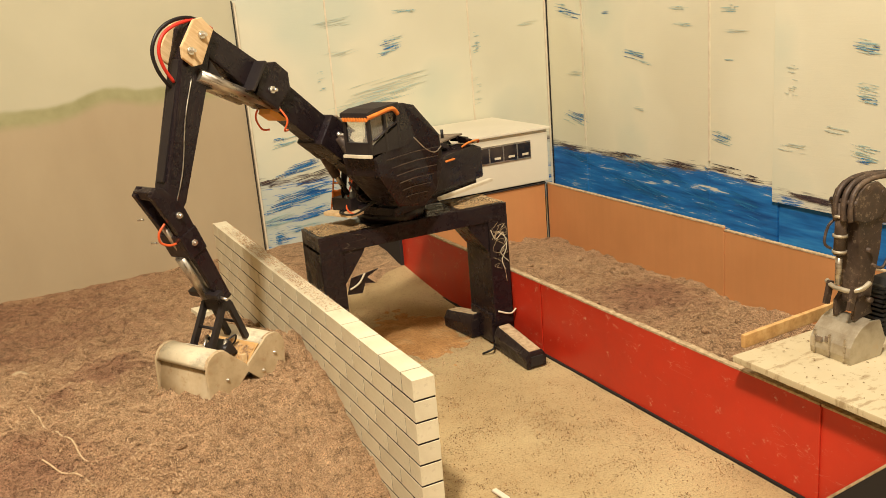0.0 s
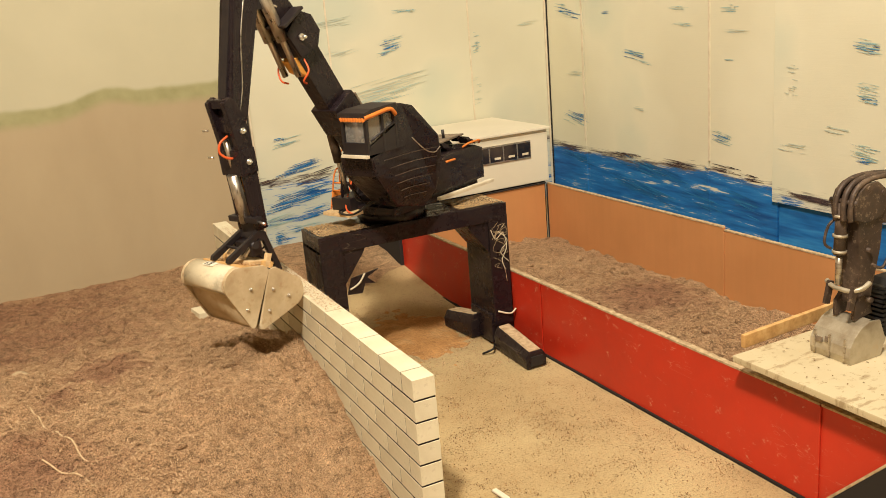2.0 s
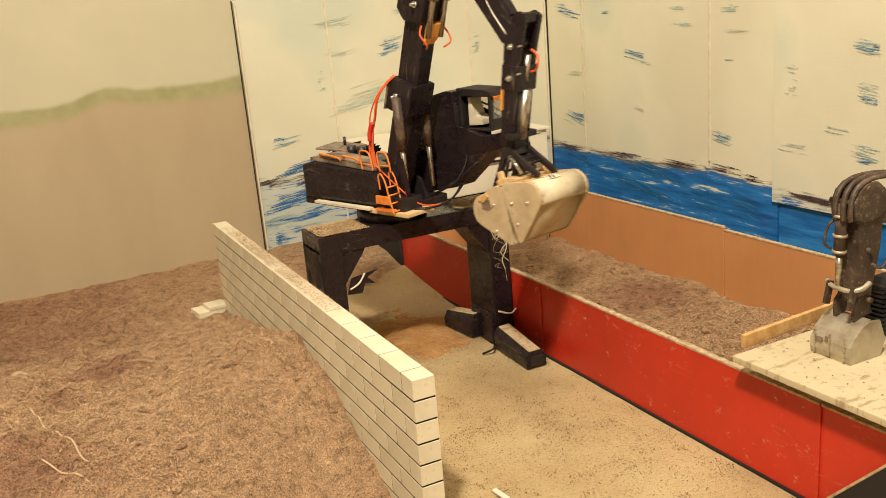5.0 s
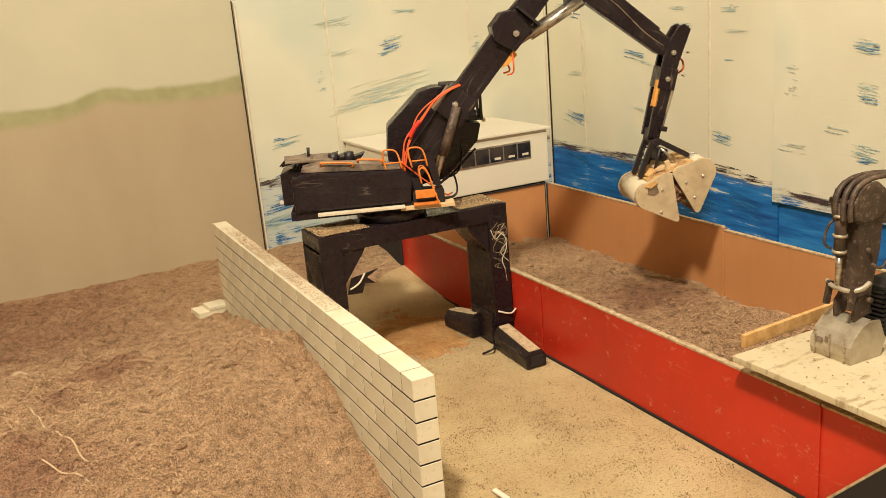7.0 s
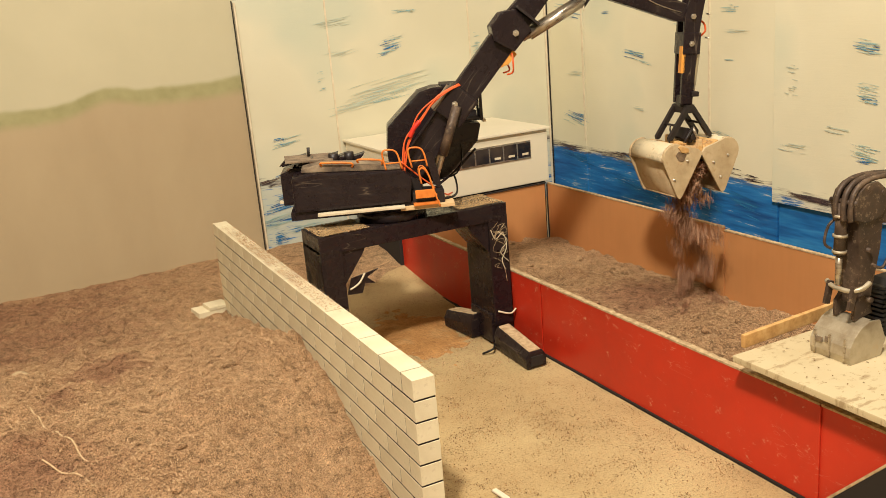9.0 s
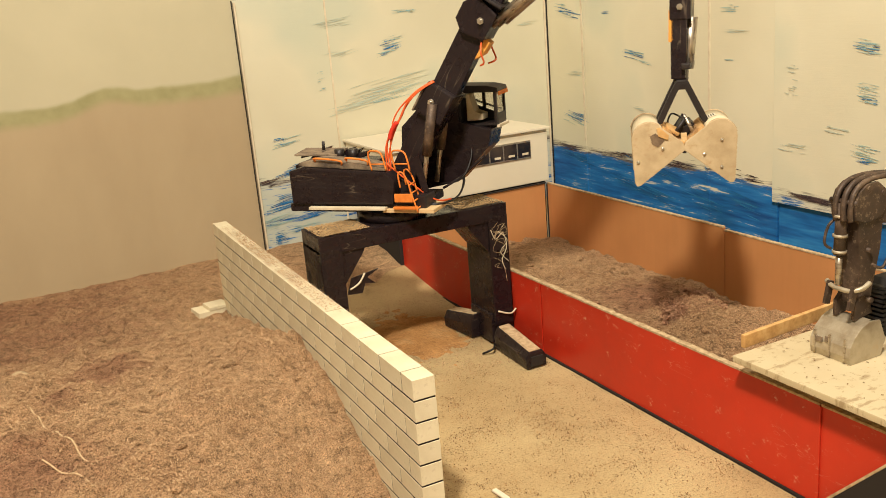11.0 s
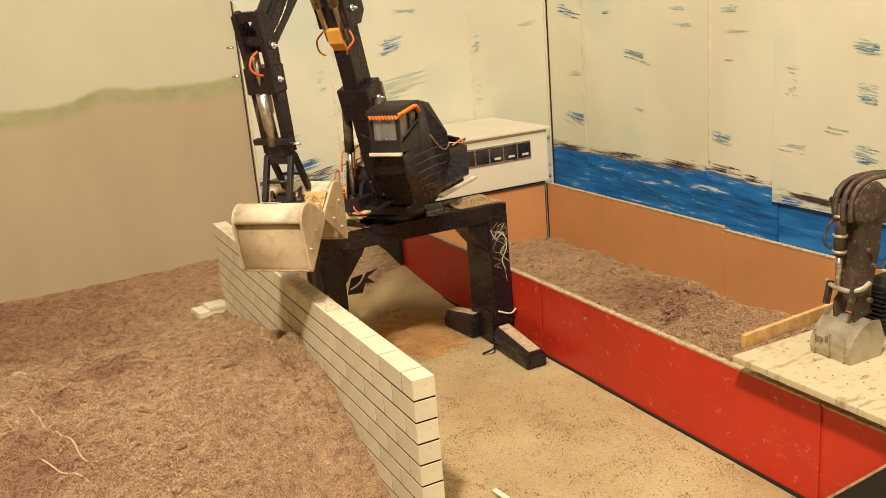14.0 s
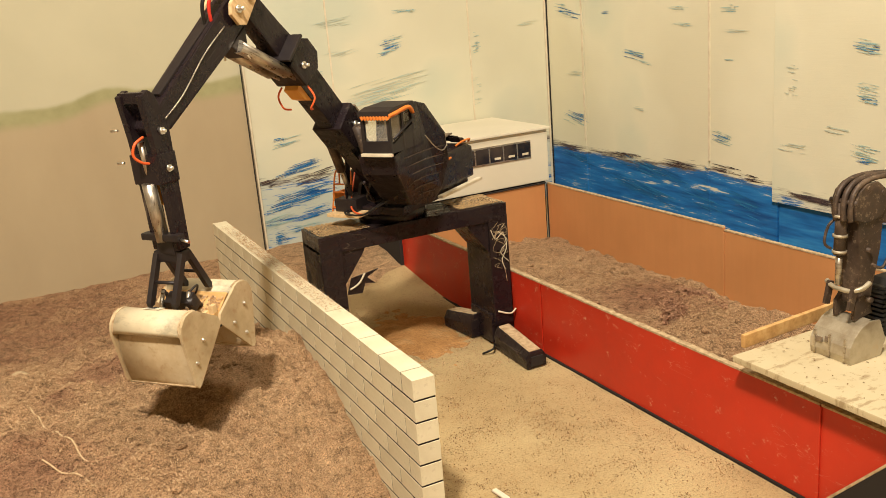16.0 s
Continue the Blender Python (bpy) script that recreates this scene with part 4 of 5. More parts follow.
def make_house():
    h = part("house", box(B(), (-0.045, 0.005, 0.2705), (0.225, 0.112, 0.013), None, 0.002), "tape", crane)
    # engine housing, counterweight and its clutter
    part("engine_box", prism(B(), [(-0.150, 0.277), (0.030, 0.277), (0.034, 0.314), (0.022, 0.328), (-0.126, 0.337), (-0.150, 0.331)], -0.056, 0.000, 0.004), "tape", h)
    part("engine_box", prism(B(), [(-0.172, 0.278), (-0.03, 0.278), (-0.03, 0.332), (-0.15, 0.338), (-0.172, 0.330)], 0.001, 0.066, 0.004), "tape", h)
    part("top_plate", prism(B(), [(-0.134, 0.338), (0.018, 0.329), (0.018, 0.333), (-0.030, 0.341), (-0.105, 0.348), (-0.134, 0.343)], -0.050, -0.006, 0.002), "dusty", h, "dusty dark cover plate")
    part("top_plate", box(B(), (-0.125, 0.012, 0.350), (0.075, 0.050, 0.003), Euler((0.05, 0.03, 0.1)).to_matrix(), 0.0008), "dusty", h, "dusty dark cover plate")
    for x in (-0.085, -0.060):
        part("exhaust", rod(B(), (x, 0.0, 0.340), (x, 0.0, 0.356), 0.008), "black", h)
    part("exhaust", rod(B(), (-0.125, 0.02, 0.35), (-0.124, 0.02, 0.366), 0.0025), "black", h)
    for xa, xb in ((-0.102, -0.056), (-0.046, -0.010)):
        part("handrail", cord(B(), [(xa, -0.050, 0.346), (xa + 0.002, -0.054, 0.351), (xb - 0.002, -0.054, 0.347), (xb, -0.050, 0.340)], 0.0017), "orange", h)
    part("handrail", cord(B(), [(-0.170, 0.060, 0.338), (-0.160, 0.068, 0.344), (-0.130, 0.068, 0.344), (-0.122, 0.060, 0.338)], 0.0017), "orange", h)
    part("handrail", cord(B(), [(-0.090, 0.066, 0.324), (-0.085, 0.069, 0.325), (-0.070, 0.069, 0.325), (-0.066, 0.066, 0.324)], 0.0019), "orange", h)
    part("side_strip", box(B(), (-0.048, -0.061, 0.2725), (0.135, 0.010, 0.0045), None, 0.001), "trim", h, "pale wooden strip under the side")
    part("side_strip", box(B(), (-0.110, 0.071, 0.2705), (0.150, 0.009, 0.005), None, 0.001), "trim", h, "pale wooden strip under the side")
    # tangled crumpled covering on the rear
    rng = random.Random(9)
    for i in range(9):
        x, y = rng.uniform(-0.175, -0.05), rng.uniform(0.008, 0.060)
        part("tape_flap", prism(B(), [(x, 0.338), (x + 0.02, 0.342), (x + 0.028, 0.352), (x + 0.010, 0.348)], y - 0.010, y + 0.010, 0.001), "tape", h)
    # front deck with ladder and platforms on the right side
    part("front_deck", box(B(), (0.055, -0.030, 0.268), (0.085, 0.058, 0.006), Euler((0, 0, 0)).to_matrix(), 0.001), "wood", h, "bare wooden deck plate")
    part("deck_block", box(B(), (0.058, -0.032, 0.281), (0.05, 0.040, 0.020), None, 0.002), "black", h)
    for y in (-0.064, -0.042):
        part("ladder_rail", cord(B(), [(0.074, y, 0.268), (0.066, y, 0.294), (0.060, y, 0.318), (0.052, y, 0.330), (0.046, y, 0.326), (0.048, y, 0.306)], 0.0014), "orange", h)
    for k in range(4):
        part("ladder_rung", rod(B(), (0.073 - k * 0.0035, -0.064, 0.274 + k * 0.012), (0.073 - k * 0.0035, -0.042, 0.274 + k * 0.012), 0.0013, seg=8), "orange", h)
    part("step_plate", box(B(), (0.052, -0.064, 0.290), (0.030, 0.004, 0.013), None, 0.001), "orange", h, "yellow-orange step plate")
    part("step_plate", box(B(), (0.052, -0.060, 0.274), (0.038, 0.010, 0.004), None, 0.001), "orange", h)
    for x0 in (-0.004, 0.036):
        part("guard_rail", cord(B(), [(x0, -0.050, 0.330), (x0 - 0.004, -0.050, 0.356), (x0 + 0.004, -0.050, 0.361), (x0 + 0.018, -0.050, 0.356), (x0 + 0.024, -0.050, 0.330)], 0.0015), "orange", h)
        part("guard_rail", rod(B(), (x0, -0.050, 0.340), (x0 + 0.022, -0.050, 0.340), 0.0012, seg=8), "orange", h)
    part("tape_flap", prism(B(), [(0.058, 0.346), (0.070, 0.350), (0.080, 0.300), (0.078, 0.286), (0.068, 0.302)], -0.0335, -0.0318, 0.0004), "tape", h, "hanging flap of black tape")
    part("tape_flap", cord(B(), [(0.082, 0.024, 0.286), (0.112, 0.036, 0.304), (0.148, 0.050, 0.334)], 0.0022, 5, 4), "tape", h, "stiff pointed strip of tape")
    # boom foot brackets
    for y in (-0.026, 0.026):
        part("boom_bracket", prism(B(), [(0.000, 0.272), (0.060, 0.272), (0.046, 0.306), (0.030, 0.314), (0.012, 0.308)], y - 0.003, y + 0.003, 0.001), "black", h)
    # cab side body: tall dark housing that tapers down under the cab
    body = [(0.004, 0.296), (0.002, 0.340), (0.006, 0.382), (0.062, 0.434), (0.086, 0.440), (0.103, 0.439), (0.104, 0.384), (0.160, 0.374), (0.153, 0.346), (0.098, 0.290), (0.030, 0.276)]
    bm = prism(B(), body, 0.052, 0.112, 0.003)
    for v in bm.verts:
        if v.co.z < 0.34 and v.co.y > 0.07:
            v.co.y -= 0.022 * (0.34 - v.co.z) / 0.07
    part("cab_body", bm, "tape", h, "wrinkled black tape housing behind the cab")
    for k in range(6):
        z = 0.366 - k * 0.013
        part("tape_seam", cord(B(), [(0.012 + k * 0.004, 0.1125 - max(0, 0.34 - z) * 0.32, z - 0.002), (0.07, 0.1130 - max(0, 0.34 - z) * 0.32, z + 0.001), (0.135 - k * 0.010, 0.1125 - max(0, 0.34 - z) * 0.32, z)], 0.0007, 5, 4), "toy", h)
    # A steel cord stands in for the glint where the glossy tape folds.
    part("tape_seam", cord(B(), [(0.006, 0.113, 0.364), (0.022, 0.114, 0.358), (0.044, 0.114, 0.366), (0.070, 0.113, 0.388)], 0.001, 5, 5), "steel", h, "steel cord drawn as the glint on a fold of the tape")
    # cab frame
    zb, zt = 0.378, 0.431
    xf, xb, ya, yb = 0.167, 0.104, 0.067, 0.113
    for x, y in ((xf, ya), (xf, yb), (xb + 0.002, yb), (0.134, yb)):
        part("cab_post", box(B(), (x - 0.003, y + (0.002 if y < 0.1 else -0.002), (zb + zt) / 2), (0.005, 0.005, zt - zb), None, 0.001), "black", h)
    part("cab_sill", box(B(), (xf - 0.002, (ya + yb) / 2, zb + 0.009), (0.004, yb - ya - 0.006, 0.018), None, 0.001), "black", h)
    part("cab_sill", prism(B(), [(xb, zb), (xf - 0.006, zb), (xf - 0.006, zb + 0.012), (xb, zb + 0.034)], yb - 0.004, yb, 0.0008), "black", h)
    part("cab_roof", prism(B(), [(xb - 0.004, zt), (xf + 0.003, zt - 0.001), (xf + 0.002, zt + 0.006), (xf - 0.016, zt + 0.010), (xb - 0.004, zt + 0.012)], ya - 0.002, yb + 0.002, 0.0015), "black", h)
    part("roof_trim", cord(B(), [(xf + 0.002, yb + 0.001, zt - 0.001), (xf - 0.02, yb + 0.003, zt + 0.002), (xf - 0.050, yb + 0.003, zt + 0.005), (xb, yb + 0.002, zt - 0.004)], 0.0032), "orange", h, "bright orange cab roof trim")
    for k in range(9):
        part("roof_grille", box(B(), (xf + 0.003, ya + 0.005 + k * 0.005, zt - 0.003), (0.003, 0.0030, 0.006), Euler((0.5, 0, 0)).to_matrix(), 0.0005), "orange", h)
    part("window_front", box(B(), (xf - 0.003, (ya + yb) / 2, 0.416), (0.0012, yb - ya - 0.012, 0.042)), "glass", h, "clear cab windscreen")
    part("window_side", prism(B(), [(0.110, 0.412), (0.160, 0.392), (0.162, 0.436), (0.110, 0.436)], yb - 0.003, yb - 0.002), "glass", h, "clear cab side window")
    part("window_rail", rod(B(), (xb + 0.004, yb + 0.001, 0.416), (xf - 0.008, yb + 0.001, 0.398), 0.0016, seg=8), "black", h)
    part("cab_strip", box(B(), (xf + 0.001, (ya + yb) / 2, zb - 0.001), (0.005, yb - ya + 0.004, 0.0045), None, 0.001), "trim", h, "white strip under the cab")
    part("cab_floor", box(B(), (0.136, 0.088, zb + 0.002), (0.06, 0.046, 0.003)), "black", h)
    part("cab_back", box(B(), (0.1055, 0.088, 0.410), (0.003, 0.046, 0.058)), "black", h)
    part("cab_seat", prism(B(), [(0.112, 0.384), (0.140, 0.386), (0.140, 0.396), (0.122, 0.398), (0.118, 0.428), (0.112, 0.428)], 0.076, 0.102, 0.003), "trim", h, "pale seat inside the cab")
    for dy in (0.0, 0.006):
        part("wire", cord(B(), [(0.03, -0.02 + dy, 0.28), (0.09, -0.03 + dy, 0.272), (0.11, 0.02, 0.276), (0.10, 0.06 + dy, 0.30), (0.04, 0.06, 0.285)], 0.0016), "black_wire", h)
    part("wire", cord(B(), [(0.02, -0.045, 0.34), (0.05, -0.036, 0.31), (0.085, -0.02, 0.278), (0.10, 0.01, 0.272)], 0.0013), "orange_wire", h)
    part("wire", cord(B(), [(0.07, 0.036, 0.29), (0.112, 0.030, 0.30), (0.125, 0.05, 0.335), (0.115, 0.06, 0.37)], 0.0015), "black_wire", h)
    return h


house = make_house()


def make_boom():
    # x runs from the foot pin to the tip, z upwards
    prof = [(-0.012, -0.012), (0.02, -0.014), (0.30, -0.011), (0.405, -0.010), (0.423, 0.002), (0.418, 0.022), (0.30, 0.031), (0.02, 0.028), (-0.012, 0.014)]
    b = part("boom", prism(B(), prof, -0.0125, 0.0125, 0.005), "tape", crane)
    part("lift_bracket", box(B(), (0.147, 0, 0.009), (0.050, 0.050, 0.048), None, 0.003), "tape", b)
    part("lift_bracket", box(B(), (0.142, 0, 0.0345), (0.044, 0.052, 0.003), None, 0.001), "dusty", b, "grey cover plate on the bracket")
    part("stick_bracket", prism(B(), [(0.266, -0.014), (0.308, -0.015), (0.318, 0.024), (0.300, 0.039), (0.274, 0.039), (0.260, 0.022)], -0.025, 0.025, 0.003), "tape", b)
    part("bracket_plate", box(B(), (0.3205, 0.0, 0.004), (0.004, 0.066, 0.044), None, 0.001), "black", b)
    part("pad", prism(B(), [(0.230, -0.010), (0.268, -0.010), (0.266, -0.021), (0.246, -0.020)], -0.0115, 0.0115, 0.0015), "amber", b, "amber yellow wedge under the boom")
    for y in (-0.0205, 0.0205):
        s = 1 if y > 0 else -1
        part("tip_plate", prism(B(), [(0.399, -0.028), (0.408, -0.037), (0.426, -0.037), (0.434, -0.026), (0.434, 0.012), (0.426, 0.021), (0.404, 0.018)], y - 0.0025, y + 0.0025, 0.001), "wood", b, "bare wooden tip plate")
        bolt(b, (0.417, y + s * 0.0025, 0.002), s)
        bolt(b, (0.422, y + s * 0.0025, -0.024), s)
        bolt(b, (0.147, s * 0.025, 0.0137), s)
        bolt(b, (0.289, s * 0.025, 0.0026), s)
    # orange wire bundle along the right side, from the bracket down to the deck
    rng = random.Random(21)
    for k in range(5):
        w = lambda s: rng.uniform(-s, s)
        part("wire", cord(B(), [(0.176, -0.023, 0.026 + w(0.002)), (0.142, -0.0335 + w(0.001), 0.043 + w(0.003)), (0.100, -0.034 + w(0.003), 0.047 + w(0.005)), (0.060, -0.036 + w(0.003), 0.042 + w(0.005)), (0.030, -0.038 + w(0.003), 0.026 + w(0.004)), (0.006, -0.040 + w(0.004), 0.012 + w(0.006))], 0.0012), "orange_wire", b)
    part("wire_splice", cord(B(), [(0.095, -0.038, 0.044), (0.080, -0.039, 0.045), (0.066, -0.039, 0.042)], 0.0038), "red_wire", b, "red insulated splice")
    part("wire", cord(B(), [(0.262, -0.021, -0.012), (0.252, -0.030, -0.020), (0.240, -0.024, -0.030), (0.232, -0.018, -0.026)], 0.0014), "orange_wire", b)
    part("wire", cord(B(), [(0.262, 0.021, -0.010), (0.250, 0.030, -0.020), (0.242, 0.024, -0.032), (0.232, 0.018, -0.026)], 0.0014), "orange_wire", b)
    part("cable", cord(B(), [(0.398, 0.010, 0.024), (0.424, 0.012, 0.018), (0.444, 0.012, 0.000), (0.456, 0.012, -0.022), (0.452, 0.010, -0.042), (0.436, 0.008, -0.055), (0.414, 0.006, -0.062)], 0.0022), "red_wire", b, "red cable looped round the tip")
    part("cable", cord(B(), [(0.392, 0.006, 0.024), (0.424, 0.007, 0.021), (0.448, 0.008, 0.003), (0.461, 0.008, -0.022), (0.457, 0.006, -0.046), (0.438, 0.003, -0.061), (0.412, 0.000, -0.068)], 0.0024), "black_wire", b)
    return b


boom = make_boom()


def make_stick():
    # x runs from the boom tip to the lower joint, +z is the side away from the boom
    prof = [(-0.022, 0.010), (-0.016, -0.010), (0.010, -0.021), (0.060, -0.022), (0.200, -0.015), (0.222, -0.006), (0.222, 0.008), (0.205, 0.015), (0.030, 0.018), (-0.008, 0.018)]
    s = part("stick", prism(B(), prof, -0.0135, 0.0135, 0.004), "tape", crane)
    part("horn", prism(B(), [(0.020, -0.022), (0.058, -0.022), (0.052, -0.046), (0.040, -0.048)], -0.013, 0.013, 0.002), "black", s)
    part("spine", box(B(), (0.105, 0, 0.0170), (0.15, 0.014, 0.004), None, 0.001), "black", s)
    for y in (-1, 1):
        # Glint along the wrinkled tape, modelled as a thin steel cord.
        part("tape_seam", cord(B(), [(0.05, y * 0.0138, 0.002), (0.10, y * 0.0143, 0.004), (0.16, y * 0.0143, -0.002), (0.20, y * 0.0138, 0.000)], 0.0009, 5, 5), "steel", s, "steel cord drawn as the glint on a fold of the tape")
        bolt(s, (0.046, y * 0.013, -0.036), y, 0.003, 0.008)
        part("tie", rod(B(), (0.046, y * 0.014, -0.036), (0.050, y * 0.020, -0.050), 0.0012, seg=6), "trim", s, "pale cable tie end")
    return s


stick = make_stick()


def make_lower():
    # x runs from the joint down to the grab pivot, +z is the side away from the crane
    l = part("lower_stick", box(B(), (0.041, 0, 0.0005), (0.034, 0.042, 0.028), None, 0.002), "tape", crane)
    for y in (-0.0155, 0.0155):
        part("side_plate", prism(B(), [(-0.046, 0.008), (-0.040, 0.020), (0.010, 0.013), (0.055, 0.010), (0.136, 0.008), (0.136, -0.011), (0.0, -0.013), (-0.012, -0.010), (-0.040, 0.000)], y - 0.0040, y + 0.0040, 0.0015), "tape", l)
        s = 1 if y > 0 else -1
        bolt(l, (0.0, s * 0.0195, 0.000), s, 0.0038, 0.007)
        bolt(l, (0.0414, s * 0.0195, 0.000), s, 0.0038, 0.007)
    part("cross_bar", box(B(), (-0.038, 0, 0.011), (0.012, 0.036, 0.012), None, 0.002), "tape", l)
    part("cylinder", rod(B(), (0.056, 0, 0.014), (0.124, 0, 0.009), 0.0078), "steel", l)
    part("cylinder_rod", rod(B(), (0.010, 0, 0.014), (0.052, 0, 0.010), 0.004), "steel", l)
    part("pad", box(B(), (0.066, -0.013, -0.011), (0.042, 0.013, 0.007), None, 0.001), "amber", l, "amber yellow spacer")
    part("clamp", box(B(), (0.119, 0.0, 0.009), (0.008, 0.056, 0.012), None, 0.002), "black", l)
    part("clamp_screw", rod(B(), (0.121, 0.024, 0.009), (0.123, 0.040, 0.010), 0.0018, seg=8), "bolt", l)
    part("wire", cord(B(), [(0.004, 0.006, 0.014), (0.010, 0.004, 0.026), (0.022, 0.002, 0.029), (0.031, 0.006, 0.022), (0.034, 0.008, 0.012)], 0.0016), "orange_wire", l)
    for x in (-0.004, 0.032):
        part("screw", rod(B(), (x, -0.024, 0.020), (x, -0.032, 0.022), 0.0014, seg=8), "bolt", l)
    part("pivot_block", box(B(), (0.132, 0, 0.0), (0.018, 0.026, 0.018), None, 0.003), "black", l)
    return l


lower = make_lower()

HALF = 0.0455


def make_frame():
    # hangs below the pivot: yoke with the servo and linkage between the shells
    f = part("grab_yoke", box(B(), (0, 0, -0.006), (0.016, 0.040, 0.014), None, 0.003), "black", crane)
    return f


grab_yoke = make_frame()


def make_carrier():
    # rides with the hinge between the two shells
    c = part("grab_carrier", rod(B(), (0, -HALF - 0.003, 0), (0, HALF + 0.003, 0), 0.004), "black", crane)
    part("carrier_plate", box(B(), (0.0, 0.0, 0.008), (0.034, 0.056, 0.005), Euler((0, 0.2, 0)).to_matrix(), 0.001), "wood", c, "bare wooden hinge plate")
    part("servo", box(B(), (0.004, 0.004, 0.026), (0.018, 0.034, 0.020), Euler((0, 0.5, 0)).to_matrix(), 0.002), "black", c)
    part("servo_arm", rod(B(), (0.006, -0.020, 0.024), (0.010, 0.026, 0.030), 0.005), "black", c)
    for y in (-0.020, 0.016):
        part("link", rod(B(), (-0.016, y, 0.012), (0.004, y, 0.040), 0.0025, seg=8), "black", c)
        part("link", rod(B(), (0.018, y, 0.012), (0.004, y, 0.040), 0.0025, seg=8), "steel", c)
    part("wire", cord(B(), [(0.004, 0.010, 0.034), (-0.012, 0.016, 0.042), (-0.018, 0.006, 0.028), (-0.006, -0.004, 0.022)], 0.0013), "black_wire", c)
    for y in (-HALF + 0.004, HALF - 0.004):
        part("stop", box(B(), (0.0, y, 0.012), (0.008, 0.006, 0.022), None, 0.001), "wood", c, "bare wooden stop block")
    return c


carrier = make_carrier()

PIPE, PIPE_R = (0.0440, -0.0235), 0.0218
END = [(0.0, 0.002), (0.010, 0.0060)] + [(PIPE[0] + (PIPE_R + 0.0005) * math.cos(radians(a)), PIPE[1] + (PIPE_R + 0.0005) * math.sin(radians(a))) for a in range(95, -50, -18)] + [(0.0110, -0.0775), (0.0056, -0.0785), (0.0030, -0.0740)]


def make_shell(side):
    """One half of the grab: x outwards from the hinge; side +1 is the outer half."""
    f = lambda pts: [(side * x, z) for x, z in pts]
    # barrel: bent pipe wall over the top and outer side, ending in a free lip
    arc = [radians(102 - 12 * k) for k in range(13)]
    out = [(PIPE[0] + PIPE_R * math.cos(a), PIPE[1] + PIPE_R * math.sin(a)) for a in arc]
    inn = [(PIPE[0] + (PIPE_R - 0.0028) * math.cos(a), PIPE[1] + (PIPE_R - 0.0028) * math.sin(a)) for a in arc]
    bm = prism(B(), f(out + inn[::-1]), -HALF, HALF)
    for v in bm.verts:
        low = max(0.0, -v.co.z - 0.030)
        v.co.x += side * low * 0.10 * (1 - (v.co.y / HALF) ** 2)
    for face in bm.faces:
        face.smooth = len(face.verts) == 4
    s = part("grab_shell", bm, "barrel", crane, "cream painted pipe half-shell with worn grey patches")
    bm = B()
    n = 10
    rows = []
    for k in range(n + 1):
        u = k / n
        x, z = 0.0550 + (0.0062 - 0.0550) * u, -0.0330 + (-0.0775 + 0.0330) * u
        bow = 0.0035 * math.sin(math.pi * u)
        rows.append([bm.verts.new((side * (x + bow + d), y, z - 0.6 * bow)) for d in (0.0, -0.0022) for y in (-HALF + 0.001, HALF - 0.001)])
    for p, q2 in zip(rows, rows[1:]):
        for a, b in ((0, 1), (1, 3), (3, 2), (2, 0)):
            bm.faces.new((p[a], p[b], q2[b], q2[a])).smooth = True
    bm.faces.new((rows[0][0], rows[0][1], rows[0][3], rows[0][2]))
    bm.faces.new((rows[-1][0], rows[-1][1], rows[-1][3], rows[-1][2]))
    part("floor_plate", bm, "grab", s, "tan bent floor plate under the barrel lip")
    part("lip", rod(B(), (side * 0.0066, -HALF + 0.001, -0.0772), (side * 0.0066, HALF - 0.001, -0.0772), 0.0014, seg=8), "edge", s, "rough worn cutting edge")
    part("top_plate", prism(B(), f([(0.003, 0.0040), (0.040, 0.0005), (0.040, -0.0022), (0.003, 0.0012)]), -HALF + 0.002, HALF - 0.002, 0.0006), "ply", s, "bare orange-brown plywood plate")
    rng = random.Random(31 + side)
    for y in (-HALF, HALF):
        k = 1 if y > 0 else -1
        bm = prism(B(), f(END), y - 0.0018 + k * 0.0018, y + 0.0018 + k * 0.0018, 0.0008)
        for v in bm.verts:
            v.co.x += 0.0007 * noise.noise(v.co * 190)
            v.co.z += 0.0007 * noise.noise(v.co * 190 + Vector((7, 3, 0)))
        part("end_plate", bm, "grab", s)
        # ragged seam of filler where the plate meets the barrel
        seam = [(side * (PIPE[0] + PIPE_R * math.cos(radians(a))), y - k * 0.0006 + rng.uniform(-0.0005, 0.0005), PIPE[1] + PIPE_R * math.sin(radians(a))) for a in range(80, -50, -10)]
        part("seam", cord(B(), seam, 0.0013, 5, 3), "edge", s, "ragged brown seam of filler")
        if (k > 0) == (side > 0):
            spots = ((0.0240, -0.0275), (0.0230, -0.0545)) if side > 0 else ((0.0214, -0.0190), (0.0300, -0.0550))
        else:
            spots = ((0.0125, -0.0235), (0.0410, -0.0290), (0.0130, -0.0525))
        for x, z in spots:
            bm = B()
            rod(bm, (side * x, y + k * 0.0030, z), (side * x, y + k * 0.0046, z), 0.0027, 0.0022, 10)
            ball(bm, (side * x, y + k * 0.0046, z), 0.0021, 8)
            part("rivet", bm, "bolt", s)
        if side < 0 and k < 0:
            # dark scuffed hollow under a splintered piece
            part("hole", prism(B(), f([(0.028, -0.010), (0.044, -0.012), (0.046, -0.020), (0.036, -0.025), (0.027, -0.022)]), y - 0.0044, y - 0.0038, 0.0002), "rust", s, "dark scuffed hollow in the end plate")
            part("splinter", prism(B(), f([(0.026, -0.006), (0.038, -0.012), (0.048, -0.007), (0.046, -0.003), (0.030, -0.001)]), y - 0.0062, y - 0.0036, 0.0006), "ply", s, "splintered plywood piece")
